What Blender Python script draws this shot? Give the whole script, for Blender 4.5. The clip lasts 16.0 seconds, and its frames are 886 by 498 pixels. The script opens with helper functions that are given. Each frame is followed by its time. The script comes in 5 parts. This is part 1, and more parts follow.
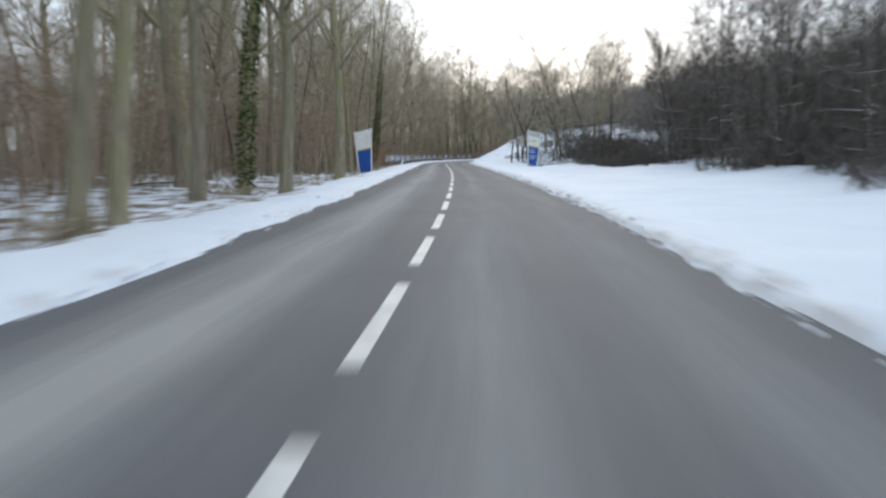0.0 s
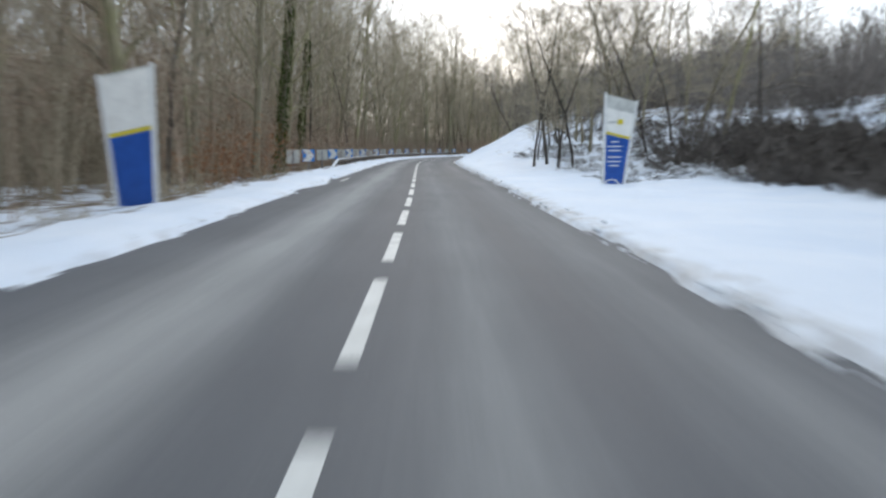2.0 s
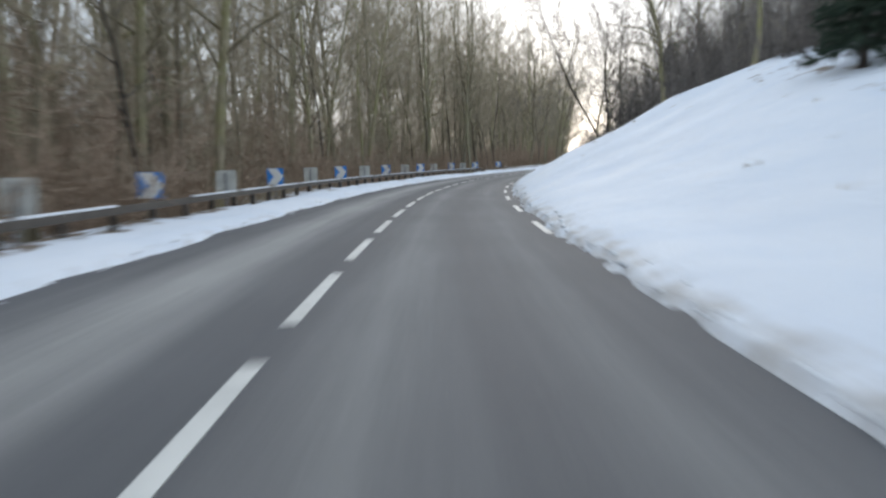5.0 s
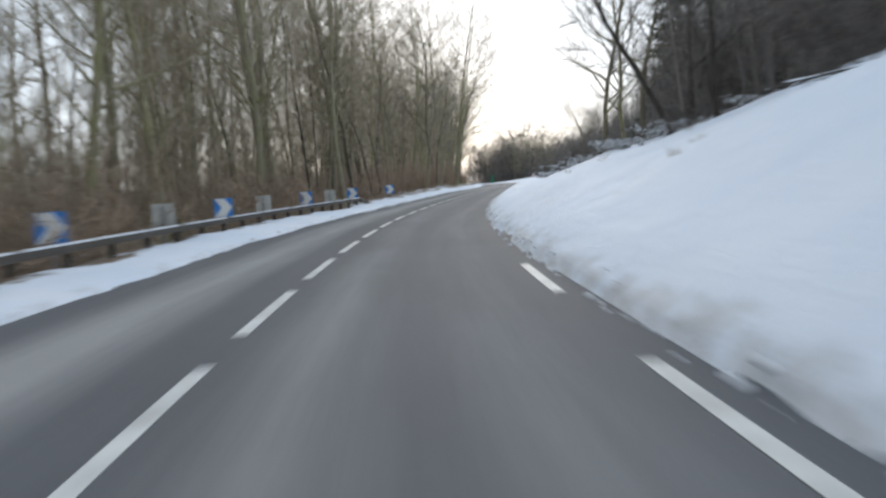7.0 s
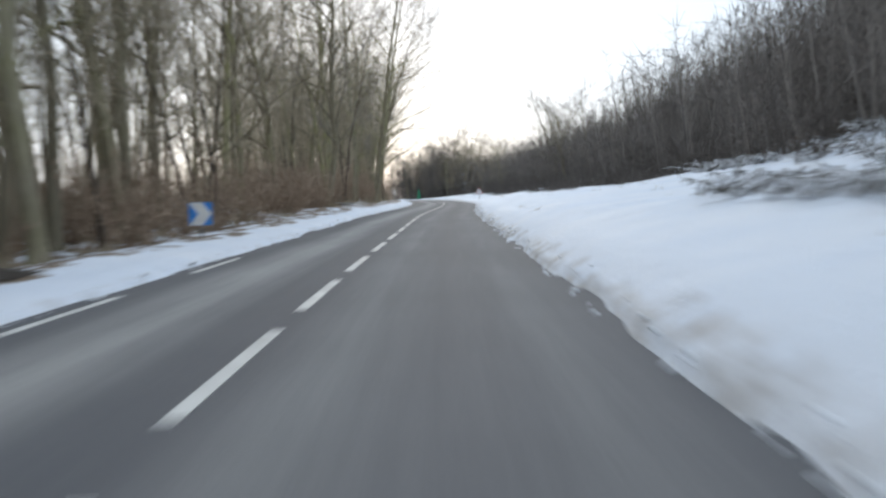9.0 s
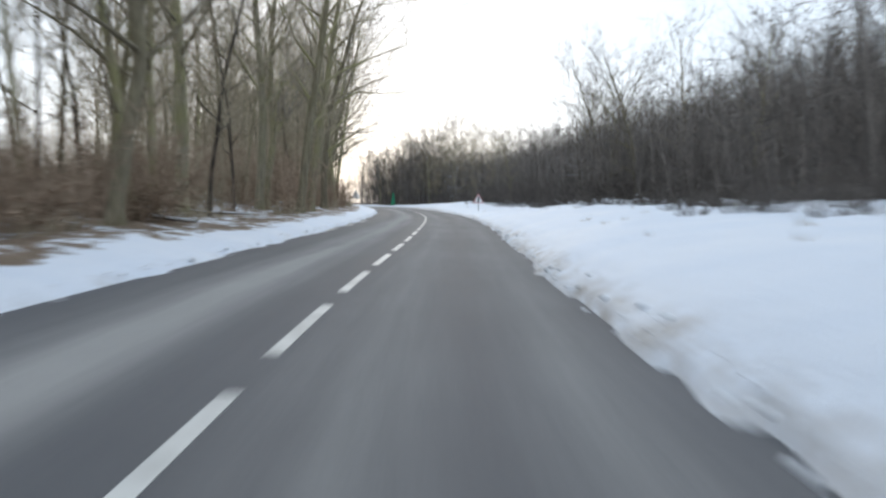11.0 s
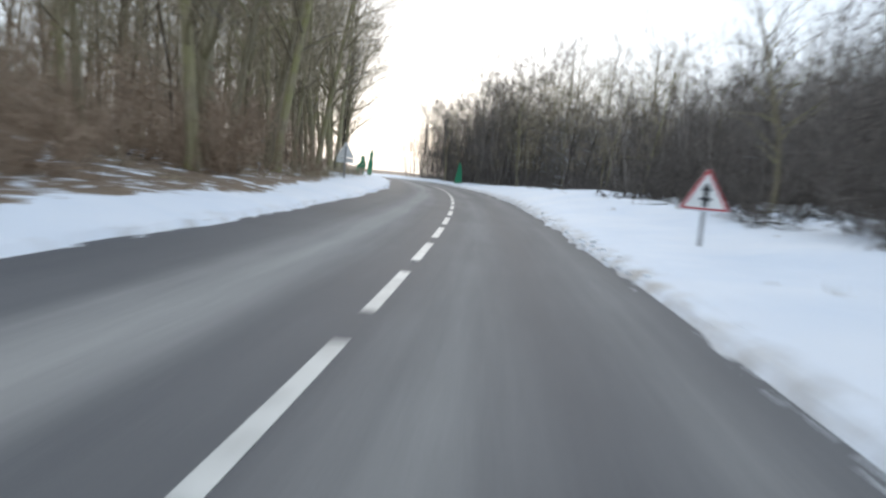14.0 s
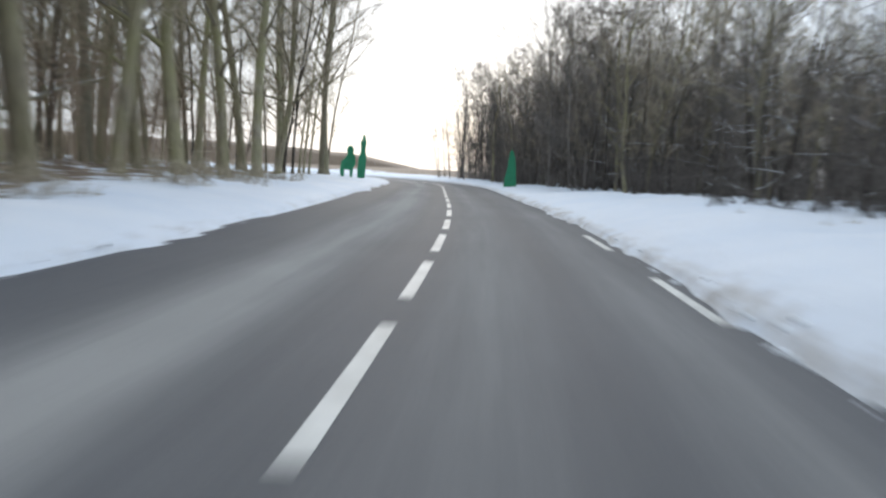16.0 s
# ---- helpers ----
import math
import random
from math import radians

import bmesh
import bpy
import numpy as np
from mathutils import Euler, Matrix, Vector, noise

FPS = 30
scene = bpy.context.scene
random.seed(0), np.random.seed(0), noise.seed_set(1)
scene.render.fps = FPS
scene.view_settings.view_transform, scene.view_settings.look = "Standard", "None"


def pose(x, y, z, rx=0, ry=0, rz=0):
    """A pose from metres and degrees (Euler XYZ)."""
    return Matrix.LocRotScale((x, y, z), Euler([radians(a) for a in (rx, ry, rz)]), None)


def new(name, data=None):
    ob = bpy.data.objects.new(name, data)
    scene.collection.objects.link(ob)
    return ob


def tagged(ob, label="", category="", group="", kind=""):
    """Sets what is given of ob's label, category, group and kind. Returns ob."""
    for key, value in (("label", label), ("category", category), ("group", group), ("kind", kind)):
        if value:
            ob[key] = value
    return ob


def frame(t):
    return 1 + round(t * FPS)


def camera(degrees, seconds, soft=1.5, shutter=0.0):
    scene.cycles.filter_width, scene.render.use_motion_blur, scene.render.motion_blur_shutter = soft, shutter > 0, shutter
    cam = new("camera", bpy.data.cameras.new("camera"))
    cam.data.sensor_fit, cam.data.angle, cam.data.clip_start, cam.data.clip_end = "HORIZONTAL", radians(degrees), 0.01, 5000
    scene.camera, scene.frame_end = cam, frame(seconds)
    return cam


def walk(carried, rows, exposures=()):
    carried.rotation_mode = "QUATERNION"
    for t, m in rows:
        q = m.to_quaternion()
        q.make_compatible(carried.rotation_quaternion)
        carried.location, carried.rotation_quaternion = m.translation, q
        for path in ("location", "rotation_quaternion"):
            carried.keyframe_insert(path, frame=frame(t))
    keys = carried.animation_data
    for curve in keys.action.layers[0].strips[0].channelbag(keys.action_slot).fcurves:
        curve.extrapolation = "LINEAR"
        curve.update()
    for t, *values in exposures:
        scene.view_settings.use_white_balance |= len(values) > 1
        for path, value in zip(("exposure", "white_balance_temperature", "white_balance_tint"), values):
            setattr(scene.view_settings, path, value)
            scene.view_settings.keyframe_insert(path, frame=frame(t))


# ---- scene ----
# the camera: seconds, place, heading, pitch and roll
PATH = [
    (0.0, 0.846, 0.169, 1.259, 4.035, -6.841, -0.458),
    (0.5, 0.584, 9.775, 1.257, 4.719, -6.809, -0.510),
    (1.0, 0.169, 19.470, 1.250, 4.990, -6.514, -0.501),
    (1.5, -0.358, 29.278, 1.235, 3.817, -6.536, -0.307),
    (2.0, -0.921, 39.111, 1.209, 2.692, -7.304, 0.466),
    (2.5, -1.497, 48.912, 1.172, 3.446, -7.795, 0.175),
    (3.0, -2.143, 58.818, 1.124, 3.702, -7.153, 0.101),
    (3.5, -2.793, 68.702, 1.069, 3.523, -6.755, -1.779),
    (4.0, -3.430, 78.418, 1.010, 3.430, -6.586, -2.123),
    (4.5, -3.958, 88.141, 0.951, 3.435, -6.453, -1.676),
    (5.0, -4.453, 97.865, 0.894, 3.352, -6.326, -1.036),
    (5.5, -4.898, 107.576, 0.841, 2.423, -6.181, -0.799),
    (6.0, -5.249, 117.273, 0.790, 0.572, -5.994, -1.563),
    (6.5, -5.369, 126.582, 0.745, -2.480, -5.579, -4.493),
    (7.0, -5.304, 135.765, 0.702, -5.255, -4.993, -3.788),
    (7.5, -4.905, 144.948, 0.660, -6.869, -5.657, -2.595),
    (8.0, -4.086, 154.256, 0.619, -7.551, -5.943, -0.216),
    (8.5, -2.862, 163.468, 0.583, -8.816, -4.747, 0.410),
    (9.0, -1.311, 172.672, 0.556, -11.148, -4.227, -1.936),
    (9.5, 0.429, 181.762, 0.534, -12.164, -4.003, -2.451),
    (10.0, 2.233, 190.850, 0.512, -12.841, -3.864, -1.937),
    (10.5, 4.061, 199.950, 0.486, -12.808, -3.804, -0.821),
    (11.0, 5.903, 209.040, 0.454, -12.688, -3.828, 0.469),
    (11.5, 7.884, 218.083, 0.416, -12.846, -3.947, 1.505),
    (12.0, 10.112, 227.116, 0.370, -11.511, -4.243, 3.038),
    (12.5, 12.292, 236.263, 0.314, -10.639, -3.966, 3.591),
    (13.0, 14.370, 245.352, 0.252, -9.117, -4.022, 2.841),
    (13.5, 16.336, 254.398, 0.186, -8.324, -3.822, 3.985),
    (14.0, 18.016, 263.524, 0.117, -6.486, -5.761, 5.291),
    (14.5, 19.561, 272.940, 0.046, -5.929, -6.217, 1.991),
    (15.0, 20.987, 282.454, -0.024, -4.786, -5.771, 1.890),
    (15.5, 22.250, 292.011, -0.091, -3.416, -5.668, 2.545),
    (16.0, 23.383, 301.595, -0.153, -2.023, -6.209, 3.199),
]
# bends of the road, per km, every 11 m from -10 m, and its crests and dips, per 10 km, every 22 m
BENDS = [2.59, 2.35, 2.08, 1.06, 0.47, 0.78, 0.7, 0.49, -0.32, 0.27, -1.09, -2.42, -2.74, -4.82, -3.54, -3.98, -5.11, -1.47, -0.97, 0.56, -0.96, -2.96, 1.34, 0.93, 0.98, 3.42, 1.82, 1.86, 2.0, 2.51, 3.62, 2.56, -1.04, 0.96, 9.16, 16.79, 18.4, 13.45, 8.5, 3.55, 3.0]
CRESTS = [-0.223, -0.5, -1.306, -0.936, -0.075, 0.424, 0.307, -0.004, 1.168, -0.376, -0.747, -1.071, -0.363, 0.14, 0.639, -1.231, -1.514, -0.814, -0.321, -0.128, -0.064]
WIDE_S = [-10, 60, 130, 200, 270, 430]
WIDE_LEFT = [2.69, 3.22, 2.96, 3.11, 3.9, 3.43]
WIDE_RIGHT = [3.24, 2.86, 3.47, 3.08, 2.99, 3.17]
DASH = 0.480
cam = camera(57.0, 16.0, soft=2.4, shutter=0.7)
walk(cam, [(t, pose(x, y, z, 90 + p, 0, a) @ pose(0, 0, 0, 0, 0, r)) for t, x, y, z, a, p, r in PATH], [(0.0, 0.97), (1.5, 1.08), (3.5, 1.06), (6.5, 0.92), (9.0, 0.95), (16.0, 0.98)])

# ---- sky and sun: clear, cold evening light with the sun low beyond the wood ahead
SUN_TURN, SUN_UP = 4.0, 13.0
world = bpy.data.worlds.new("winter_sky")
scene.world = world
world.use_nodes = True
wn, wl_ = world.node_tree.nodes, world.node_tree.links
sky = wn.new("ShaderNodeTexSky")
sky.sky_type, sky.sun_disc = "NISHITA", False
sky.sun_elevation, sky.sun_rotation = radians(SUN_UP), radians(SUN_TURN)
sky.air_density, sky.dust_density, sky.ozone_density = 1.0, 1.5, 1.0
# high thin cloud spreads an even pale light under the clear sky's glow
glow = wn.new("ShaderNodeVectorMath")
glow.operation = "MULTIPLY_ADD"
glow.inputs[1].default_value = (0.055, 0.058, 0.07)
glow.inputs[2].default_value = (3.06, 3.52, 4.02)
wl_.new(sky.outputs["Color"], glow.inputs[0])
wl_.new(glow.outputs["Vector"], wn["Background"].inputs["Color"])
wn["Background"].inputs["Strength"].default_value = 0.14
sun_data = bpy.data.lights.new("sun", "SUN")
sun_data.energy, sun_data.angle, sun_data.color = 0.6, radians(30), (1.0, 0.9, 0.8)
sun = new("sun", sun_data)
sun.rotation_euler = (radians(90 - SUN_UP), 0, radians(180 - SUN_TURN))


# ---- materials
def material(name, rough=0.8, spec=0.3, metal=0.0):
    m = bpy.data.materials.new(name)
    m.use_nodes = True
    b = m.node_tree.nodes["Principled BSDF"]
    b.inputs["Roughness"].default_value = rough
    b.inputs["Specular IOR Level"].default_value = spec
    b.inputs["Metallic"].default_value = metal
    return m, m.node_tree.nodes, m.node_tree.links, b


def noisy(n, l, scale, detail=5.0, rough=0.6, vector=None):
    t = n.new("ShaderNodeTexNoise")
    t.inputs["Scale"].default_value, t.inputs["Detail"].default_value = scale, detail
    t.inputs["Roughness"].default_value = rough
    if vector is not None:
        l.new(vector, t.inputs["Vector"])
    return t.outputs["Fac"]


def ramp(n, l, fac, stops):
    r = n.new("ShaderNodeValToRGB")
    while len(r.color_ramp.elements) < len(stops):
        r.color_ramp.elements.new(0.5)
    for e, (p, c) in zip(r.color_ramp.elements, stops):
        e.position, e.color = p, (*c, 1) if len(c) == 3 else c
    l.new(fac, r.inputs["Fac"])
    return r.outputs["Color"]


def mixed(n, l, fac, a, b, kind="MIX"):
    m = n.new("ShaderNodeMix")
    m.data_type, m.blend_type = "RGBA", kind
    for sock, v in ((m.inputs[0], fac), (m.inputs[6], a), (m.inputs[7], b)):
        if isinstance(v, bpy.types.NodeSocket):
            l.new(v, sock)
        else:
            sock.default_value = v if isinstance(v, float) else (*v, 1)
    return m.outputs[2]


def bumped(n, l, b, height, strength, distance):
    u = n.new("ShaderNodeBump")
    u.inputs["Strength"].default_value, u.inputs["Distance"].default_value = strength, distance
    l.new(height, u.inputs["Height"])
    l.new(u.outputs["Normal"], b.inputs["Normal"])


def sums(n, l, op, a, b):
    m = n.new("ShaderNodeMath")
    m.operation, m.use_clamp = op, False
    for sock, v in zip(m.inputs, (a, b)):
        if isinstance(v, bpy.types.NodeSocket):
            l.new(v, sock)
        else:
            sock.default_value = v
    return m.outputs[0]


def object_coord(n):
    return n.new("ShaderNodeTexCoord").outputs["Object"]


def random_of(n):
    return n.new("ShaderNodeObjectInfo").outputs["Random"]


def make_ground():
    m, n, l, b = material("snow_and_leaf_litter", 0.7, 0.25)
    pos = n.new("ShaderNodeNewGeometry").outputs["Position"]
    snow = ramp(n, l, noisy(n, l, 0.35, 6, 0.6, pos), [(0.3, (0.70, 0.77, 0.87)), (0.7, (0.80, 0.84, 0.90))])
    leaf = ramp(n, l, noisy(n, l, 7.0, 8, 0.7, pos), [(0.3, (0.07, 0.053, 0.038)), (0.5, (0.18, 0.13, 0.09)), (0.72, (0.30, 0.23, 0.16))])
    dirt = ramp(n, l, noisy(n, l, 3.0, 6, 0.7, pos), [(0.3, (0.30, 0.28, 0.26)), (0.7, (0.6, 0.59, 0.58))])
    mask = n.new("ShaderNodeAttribute")
    mask.attribute_name = "cover"
    sep = n.new("ShaderNodeSeparateColor")
    l.new(mask.outputs["Color"], sep.inputs["Color"])
    spots = sums(n, l, "MULTIPLY_ADD", noisy(n, l, 1.1, 7, 0.68, pos), 1.9)
    n[spots.node.name].inputs[2].default_value = -1.45
    lit = sums(n, l, "ADD", spots, sep.outputs["Red"])
    lit2 = ramp(n, l, lit, [(0.40, (0, 0, 0)), (0.56, (1, 1, 1))])
    edge = ramp(n, l, sums(n, l, "MULTIPLY", noisy(n, l, 2.2, 6, 0.7, pos), sep.outputs["Green"]), [(0.36, (0, 0, 0)), (0.6, (1, 1, 1))])
    col = mixed(n, l, edge, snow, dirt)
    col = mixed(n, l, lit2, col, leaf)
    l.new(col, b.inputs["Base Color"])
    h = sums(n, l, "ADD", noisy(n, l, 1.2, 6, 0.6, pos), sums(n, l, "MULTIPLY", noisy(n, l, 14.0, 6, 0.7, pos), 0.25))
    bumped(n, l, b, h, 0.6, 0.12)
    return m


def make_asphalt():
    m, n, l, b = material("worn_asphalt", 0.8, 0.22)
    uv = n.new("ShaderNodeTexCoord").outputs["UV"]
    mp = n.new("ShaderNodeMapping")
    mp.inputs["Scale"].default_value = (1.0, 0.05, 1)
    l.new(uv, mp.inputs["Vector"])
    pos = n.new("ShaderNodeNewGeometry").outputs["Position"]
    streak = noisy(n, l, 1.6, 5, 0.6, mp.outputs["Vector"])
    grain = noisy(n, l, 55.0, 4, 0.7, pos)
    blot = noisy(n, l, 0.25, 5, 0.6, pos)
    # tyre tracks and salt follow the lanes across the road
    sx = n.new("ShaderNodeSeparateXYZ")
    l.new(uv, sx.inputs["Vector"])
    lane = n.new("ShaderNodeMapRange")
    lane.inputs["From Min"].default_value, lane.inputs["From Max"].default_value = -4.0, 4.0
    l.new(sx.outputs["X"], lane.inputs["Value"])
    salt = ramp(n, l, lane.outputs["Result"], [(0.05, (0.2,) * 3), (0.19, (0.35,) * 3), (0.315, (1,) * 3), (0.42, (0.35,) * 3), (0.5, (0.28,) * 3), (0.60, (0.62,) * 3), (0.69, (0.30,) * 3), (0.80, (0.55,) * 3), (0.93, (0.12,) * 3)])
    amount = sums(n, l, "MULTIPLY", salt, sums(n, l, "ADD", streak, 0.35))
    base = ramp(n, l, amount, [(0.08, (0.078, 0.083, 0.093)), (0.3, (0.128, 0.131, 0.138)), (0.8, (0.32, 0.317, 0.31))])
    col = mixed(n, l, 0.35, base, ramp(n, l, grain, [(0.3, (0.3,) * 3), (0.7, (0.75,) * 3)]), "OVERLAY")
    col = mixed(n, l, 0.25, col, ramp(n, l, blot, [(0.3, (0.35,) * 3), (0.7, (0.65,) * 3)]), "OVERLAY")
    l.new(col, b.inputs["Base Color"])
    l.new(ramp(n, l, amount, [(0.1, (0.7,) * 3), (0.7, (0.92,) * 3)]), b.inputs["Roughness"])
    bumped(n, l, b, grain, 0.35, 0.01)
    return m


def make_bark(name, dark, light, moss, amount):
    m, n, l, b = material(name, 0.9, 0.15)
    co = object_coord(n)
    mp = n.new("ShaderNodeMapping")
    mp.inputs["Scale"].default_value = (1, 1, 0.18)
    l.new(co, mp.inputs["Vector"])
    f = noisy(n, l, 9.0, 7, 0.7, mp.outputs["Vector"])
    col = ramp(n, l, f, [(0.3, dark), (0.7, light)])
    g = sums(n, l, "MULTIPLY", ramp(n, l, noisy(n, l, 0.7, 4, 0.6, co), [(0.4, (0, 0, 0)), (0.65, (1, 1, 1))]), sums(n, l, "MULTIPLY", random_of(n), amount))
    col = mixed(n, l, g, col, moss)
    shade = ramp(n, l, random_of(n), [(0.0, (0.72,) * 3), (1.0, (1.25,) * 3)])
    col = mixed(n, l, 1.0, col, shade, "MULTIPLY")
    l.new(col, b.inputs["Base Color"])
    bumped(n, l, b, f, 0.8, 0.04)
    return m


def make_twigs(name, a, c, snow):
    m, n, l, b = material(name, 0.9, 0.1)
    geo = n.new("ShaderNodeNewGeometry")
    col = ramp(n, l, geo.outputs["Random Per Island"], [(0.0, a), (1.0, c)])
    if snow:
        sx = n.new("ShaderNodeSeparateXYZ")
        l.new(geo.outputs["Normal"], sx.inputs["Vector"])
        up = sums(n, l, "ADD", sx.outputs["Z"], sums(n, l, "MULTIPLY", noisy(n, l, 0.9, 4, 0.6, geo.outputs["Position"]), 1.3))
        col = mixed(n, l, ramp(n, l, up, [(1.30 - snow, (0, 0, 0)), (1.42 - snow, (1, 1, 1))]), col, (0.84, 0.86, 0.9))
    l.new(col, b.inputs["Base Color"])
    return m


def make_paint(name, colour, rough=0.45, grime=0.25, metal=0.0):
    m, n, l, b = material(name, rough, 0.4, metal)
    co = object_coord(n)
    d = noisy(n, l, 3.0, 6, 0.65, co)
    dark = tuple(v * (1 - grime) * 0.9 for v in colour)
    l.new(ramp(n, l, d, [(0.3, dark), (0.65, colour)]), b.inputs["Base Color"])
    bumped(n, l, b, noisy(n, l, 40.0, 3, 0.5, co), 0.08, 0.004)
    return m


GROUND = make_ground()
ASPHALT = make_asphalt()
BARK_BROWN = make_bark("brown_bark", (0.14, 0.12, 0.085), (0.42, 0.365, 0.26), (0.27, 0.26, 0.13), 1.2)
BARK_PALE = make_bark("pale_grey_bark", (0.15, 0.132, 0.098), (0.43, 0.385, 0.285), (0.27, 0.26, 0.14), 1.2)
BARK_DARK = make_bark("dark_wet_bark", (0.035, 0.03, 0.026), (0.13, 0.11, 0.095), (0.08, 0.085, 0.05), 0.4)
TWIG_BROWN = make_twigs("brown_twigs", (0.27, 0.228, 0.165), (0.52, 0.445, 0.33), 0)
TWIG_RED = make_twigs("russet_twigs", (0.25, 0.187, 0.138), (0.47, 0.36, 0.27), 0)
TWIG_GREY = make_twigs("grey_twigs", (0.13, 0.118, 0.108), (0.32, 0.285, 0.255), 0)
SNOW_LADEN = make_twigs("snow_laden_stems", (0.10, 0.093, 0.083), (0.22, 0.20, 0.17), 0.33)
TWIG_SNOWY = make_twigs("snow_dusted_twigs", (0.085, 0.075, 0.068), (0.21, 0.185, 0.165), 0.28)
LEAF_RUST = make_twigs("dry_beech_leaves", (0.24, 0.10, 0.045), (0.46, 0.23, 0.11), 0)
IVY = make_twigs("ivy_leaves", (0.035, 0.055, 0.016), (0.10, 0.13, 0.035), 0)
NEEDLES = make_twigs("pine_needles", (0.03, 0.048, 0.036), (0.08, 0.105, 0.075), 0.30)
LINE = make_paint("road_marking_white", (0.72, 0.72, 0.69), 0.6, 0.35)
WHITE = make_paint("white_enamel", (0.88, 0.88, 0.86), 0.4, 0.06)
CREAM = make_paint("cream_panel", (0.92, 0.91, 0.86), 0.45, 0.08)
BLUE = make_paint("blue_reflective_film", (0.02, 0.10, 0.42), 0.35, 0.2)
BLUE_SIGN = make_paint("bright_blue_film", (0.06, 0.29, 0.76), 0.35, 0.1)
YELLOW = make_paint("yellow_stripe", (0.75, 0.62, 0.05), 0.4, 0.1)
RED = make_paint("red_sign_border", (0.55, 0.09, 0.10), 0.4, 0.2)
BLACK = make_paint("black_sign_symbol", (0.02, 0.02, 0.022), 0.5, 0.1)
ZINC = make_paint("galvanised_steel", (0.36, 0.37, 0.38), 0.45, 0.3, 0.5)
SIGN_BACK = make_paint("dull_grey_sign_back", (0.66, 0.67, 0.63), 0.55, 0.25)
ALUMINIUM = make_paint("pale_aluminium_sheet", (0.88, 0.88, 0.86), 0.5, 0.06)
TIMBER = make_paint("weathered_dark_timber", (0.11, 0.095, 0.08), 0.85, 0.4)
GREEN = make_paint("green_painted_board", (0.035, 0.30, 0.15), 0.55, 0.25)
SNOW = make_paint("fresh_snow", (0.84, 0.87, 0.91), 0.7, 0.05)


# ---- the line of the road
SG = np.arange(-80.0, 560.0, 1.0)
_k = np.interp(SG, np.arange(len(BENDS)) * 11.0 - 10, BENDS) * 1e-3
_k[SG < -10] = 0.0015
_k[SG > 430] = 0.0
_turn = np.cumsum(_k) - _k
_turn -= np.interp(0, SG, _turn)
_slope = np.cumsum(np.interp(SG, np.arange(len(CRESTS)) * 22.0 - 10, CRESTS, 0, 0) * 1e-4)
_slope -= np.interp(0, SG, _slope)


def laid(turn):
    x, y = np.cumsum(-np.sin(turn)), np.cumsum(np.cos(turn))
    return x - np.interp(0, SG, x), y - np.interp(0, SG, y)


RX, RY = laid(_turn)
RZ = np.cumsum(_slope)
RZ -= np.interp(0, SG, RZ)
# a gentler line, along which the land beside the road is laid
_w = np.exp(-0.5 * (np.arange(-120, 121) / 45.0) ** 2)
_w /= _w.sum()
_pad = lambda v: np.r_[v[0] + (v[1] - v[0]) * np.arange(-120, 0), v, v[-1] + (v[-1] - v[-2]) * np.arange(1, 121)]
QX, QY = np.convolve(_pad(RX), _w, "valid"), np.convolve(_pad(RY), _w, "valid")
QT = np.arctan2(-np.gradient(QX), np.gradient(QY))


def eased(a, b, v):
    u = np.clip((np.asarray(v, float) - a) / (b - a), 0, 1)
    return u * u * (3 - 2 * u)


def plan(s, lat):
    """The place in the plan at s metres along the road and lat metres to the right of its middle line."""
    s, lat = np.broadcast_arrays(np.asarray(s, float), np.asarray(lat, float))
    t, q = np.interp(s, SG, _turn), np.interp(s, SG, QT)
    x, y = np.interp(s, SG, RX) + np.cos(t) * lat, np.interp(s, SG, RY) + np.sin(t) * lat
    u, v = np.interp(s, SG, QX) + np.cos(q) * lat, np.interp(s, SG, QY) + np.sin(q) * lat
    w = eased(10, 45, np.abs(lat))
    return x * (1 - w) + u * w, y * (1 - w) + v * w


def wide_left(s):
    return np.interp(s, WIDE_S, WIDE_LEFT)


def wide_right(s):
    return np.interp(s, WIDE_S, WIDE_RIGHT)


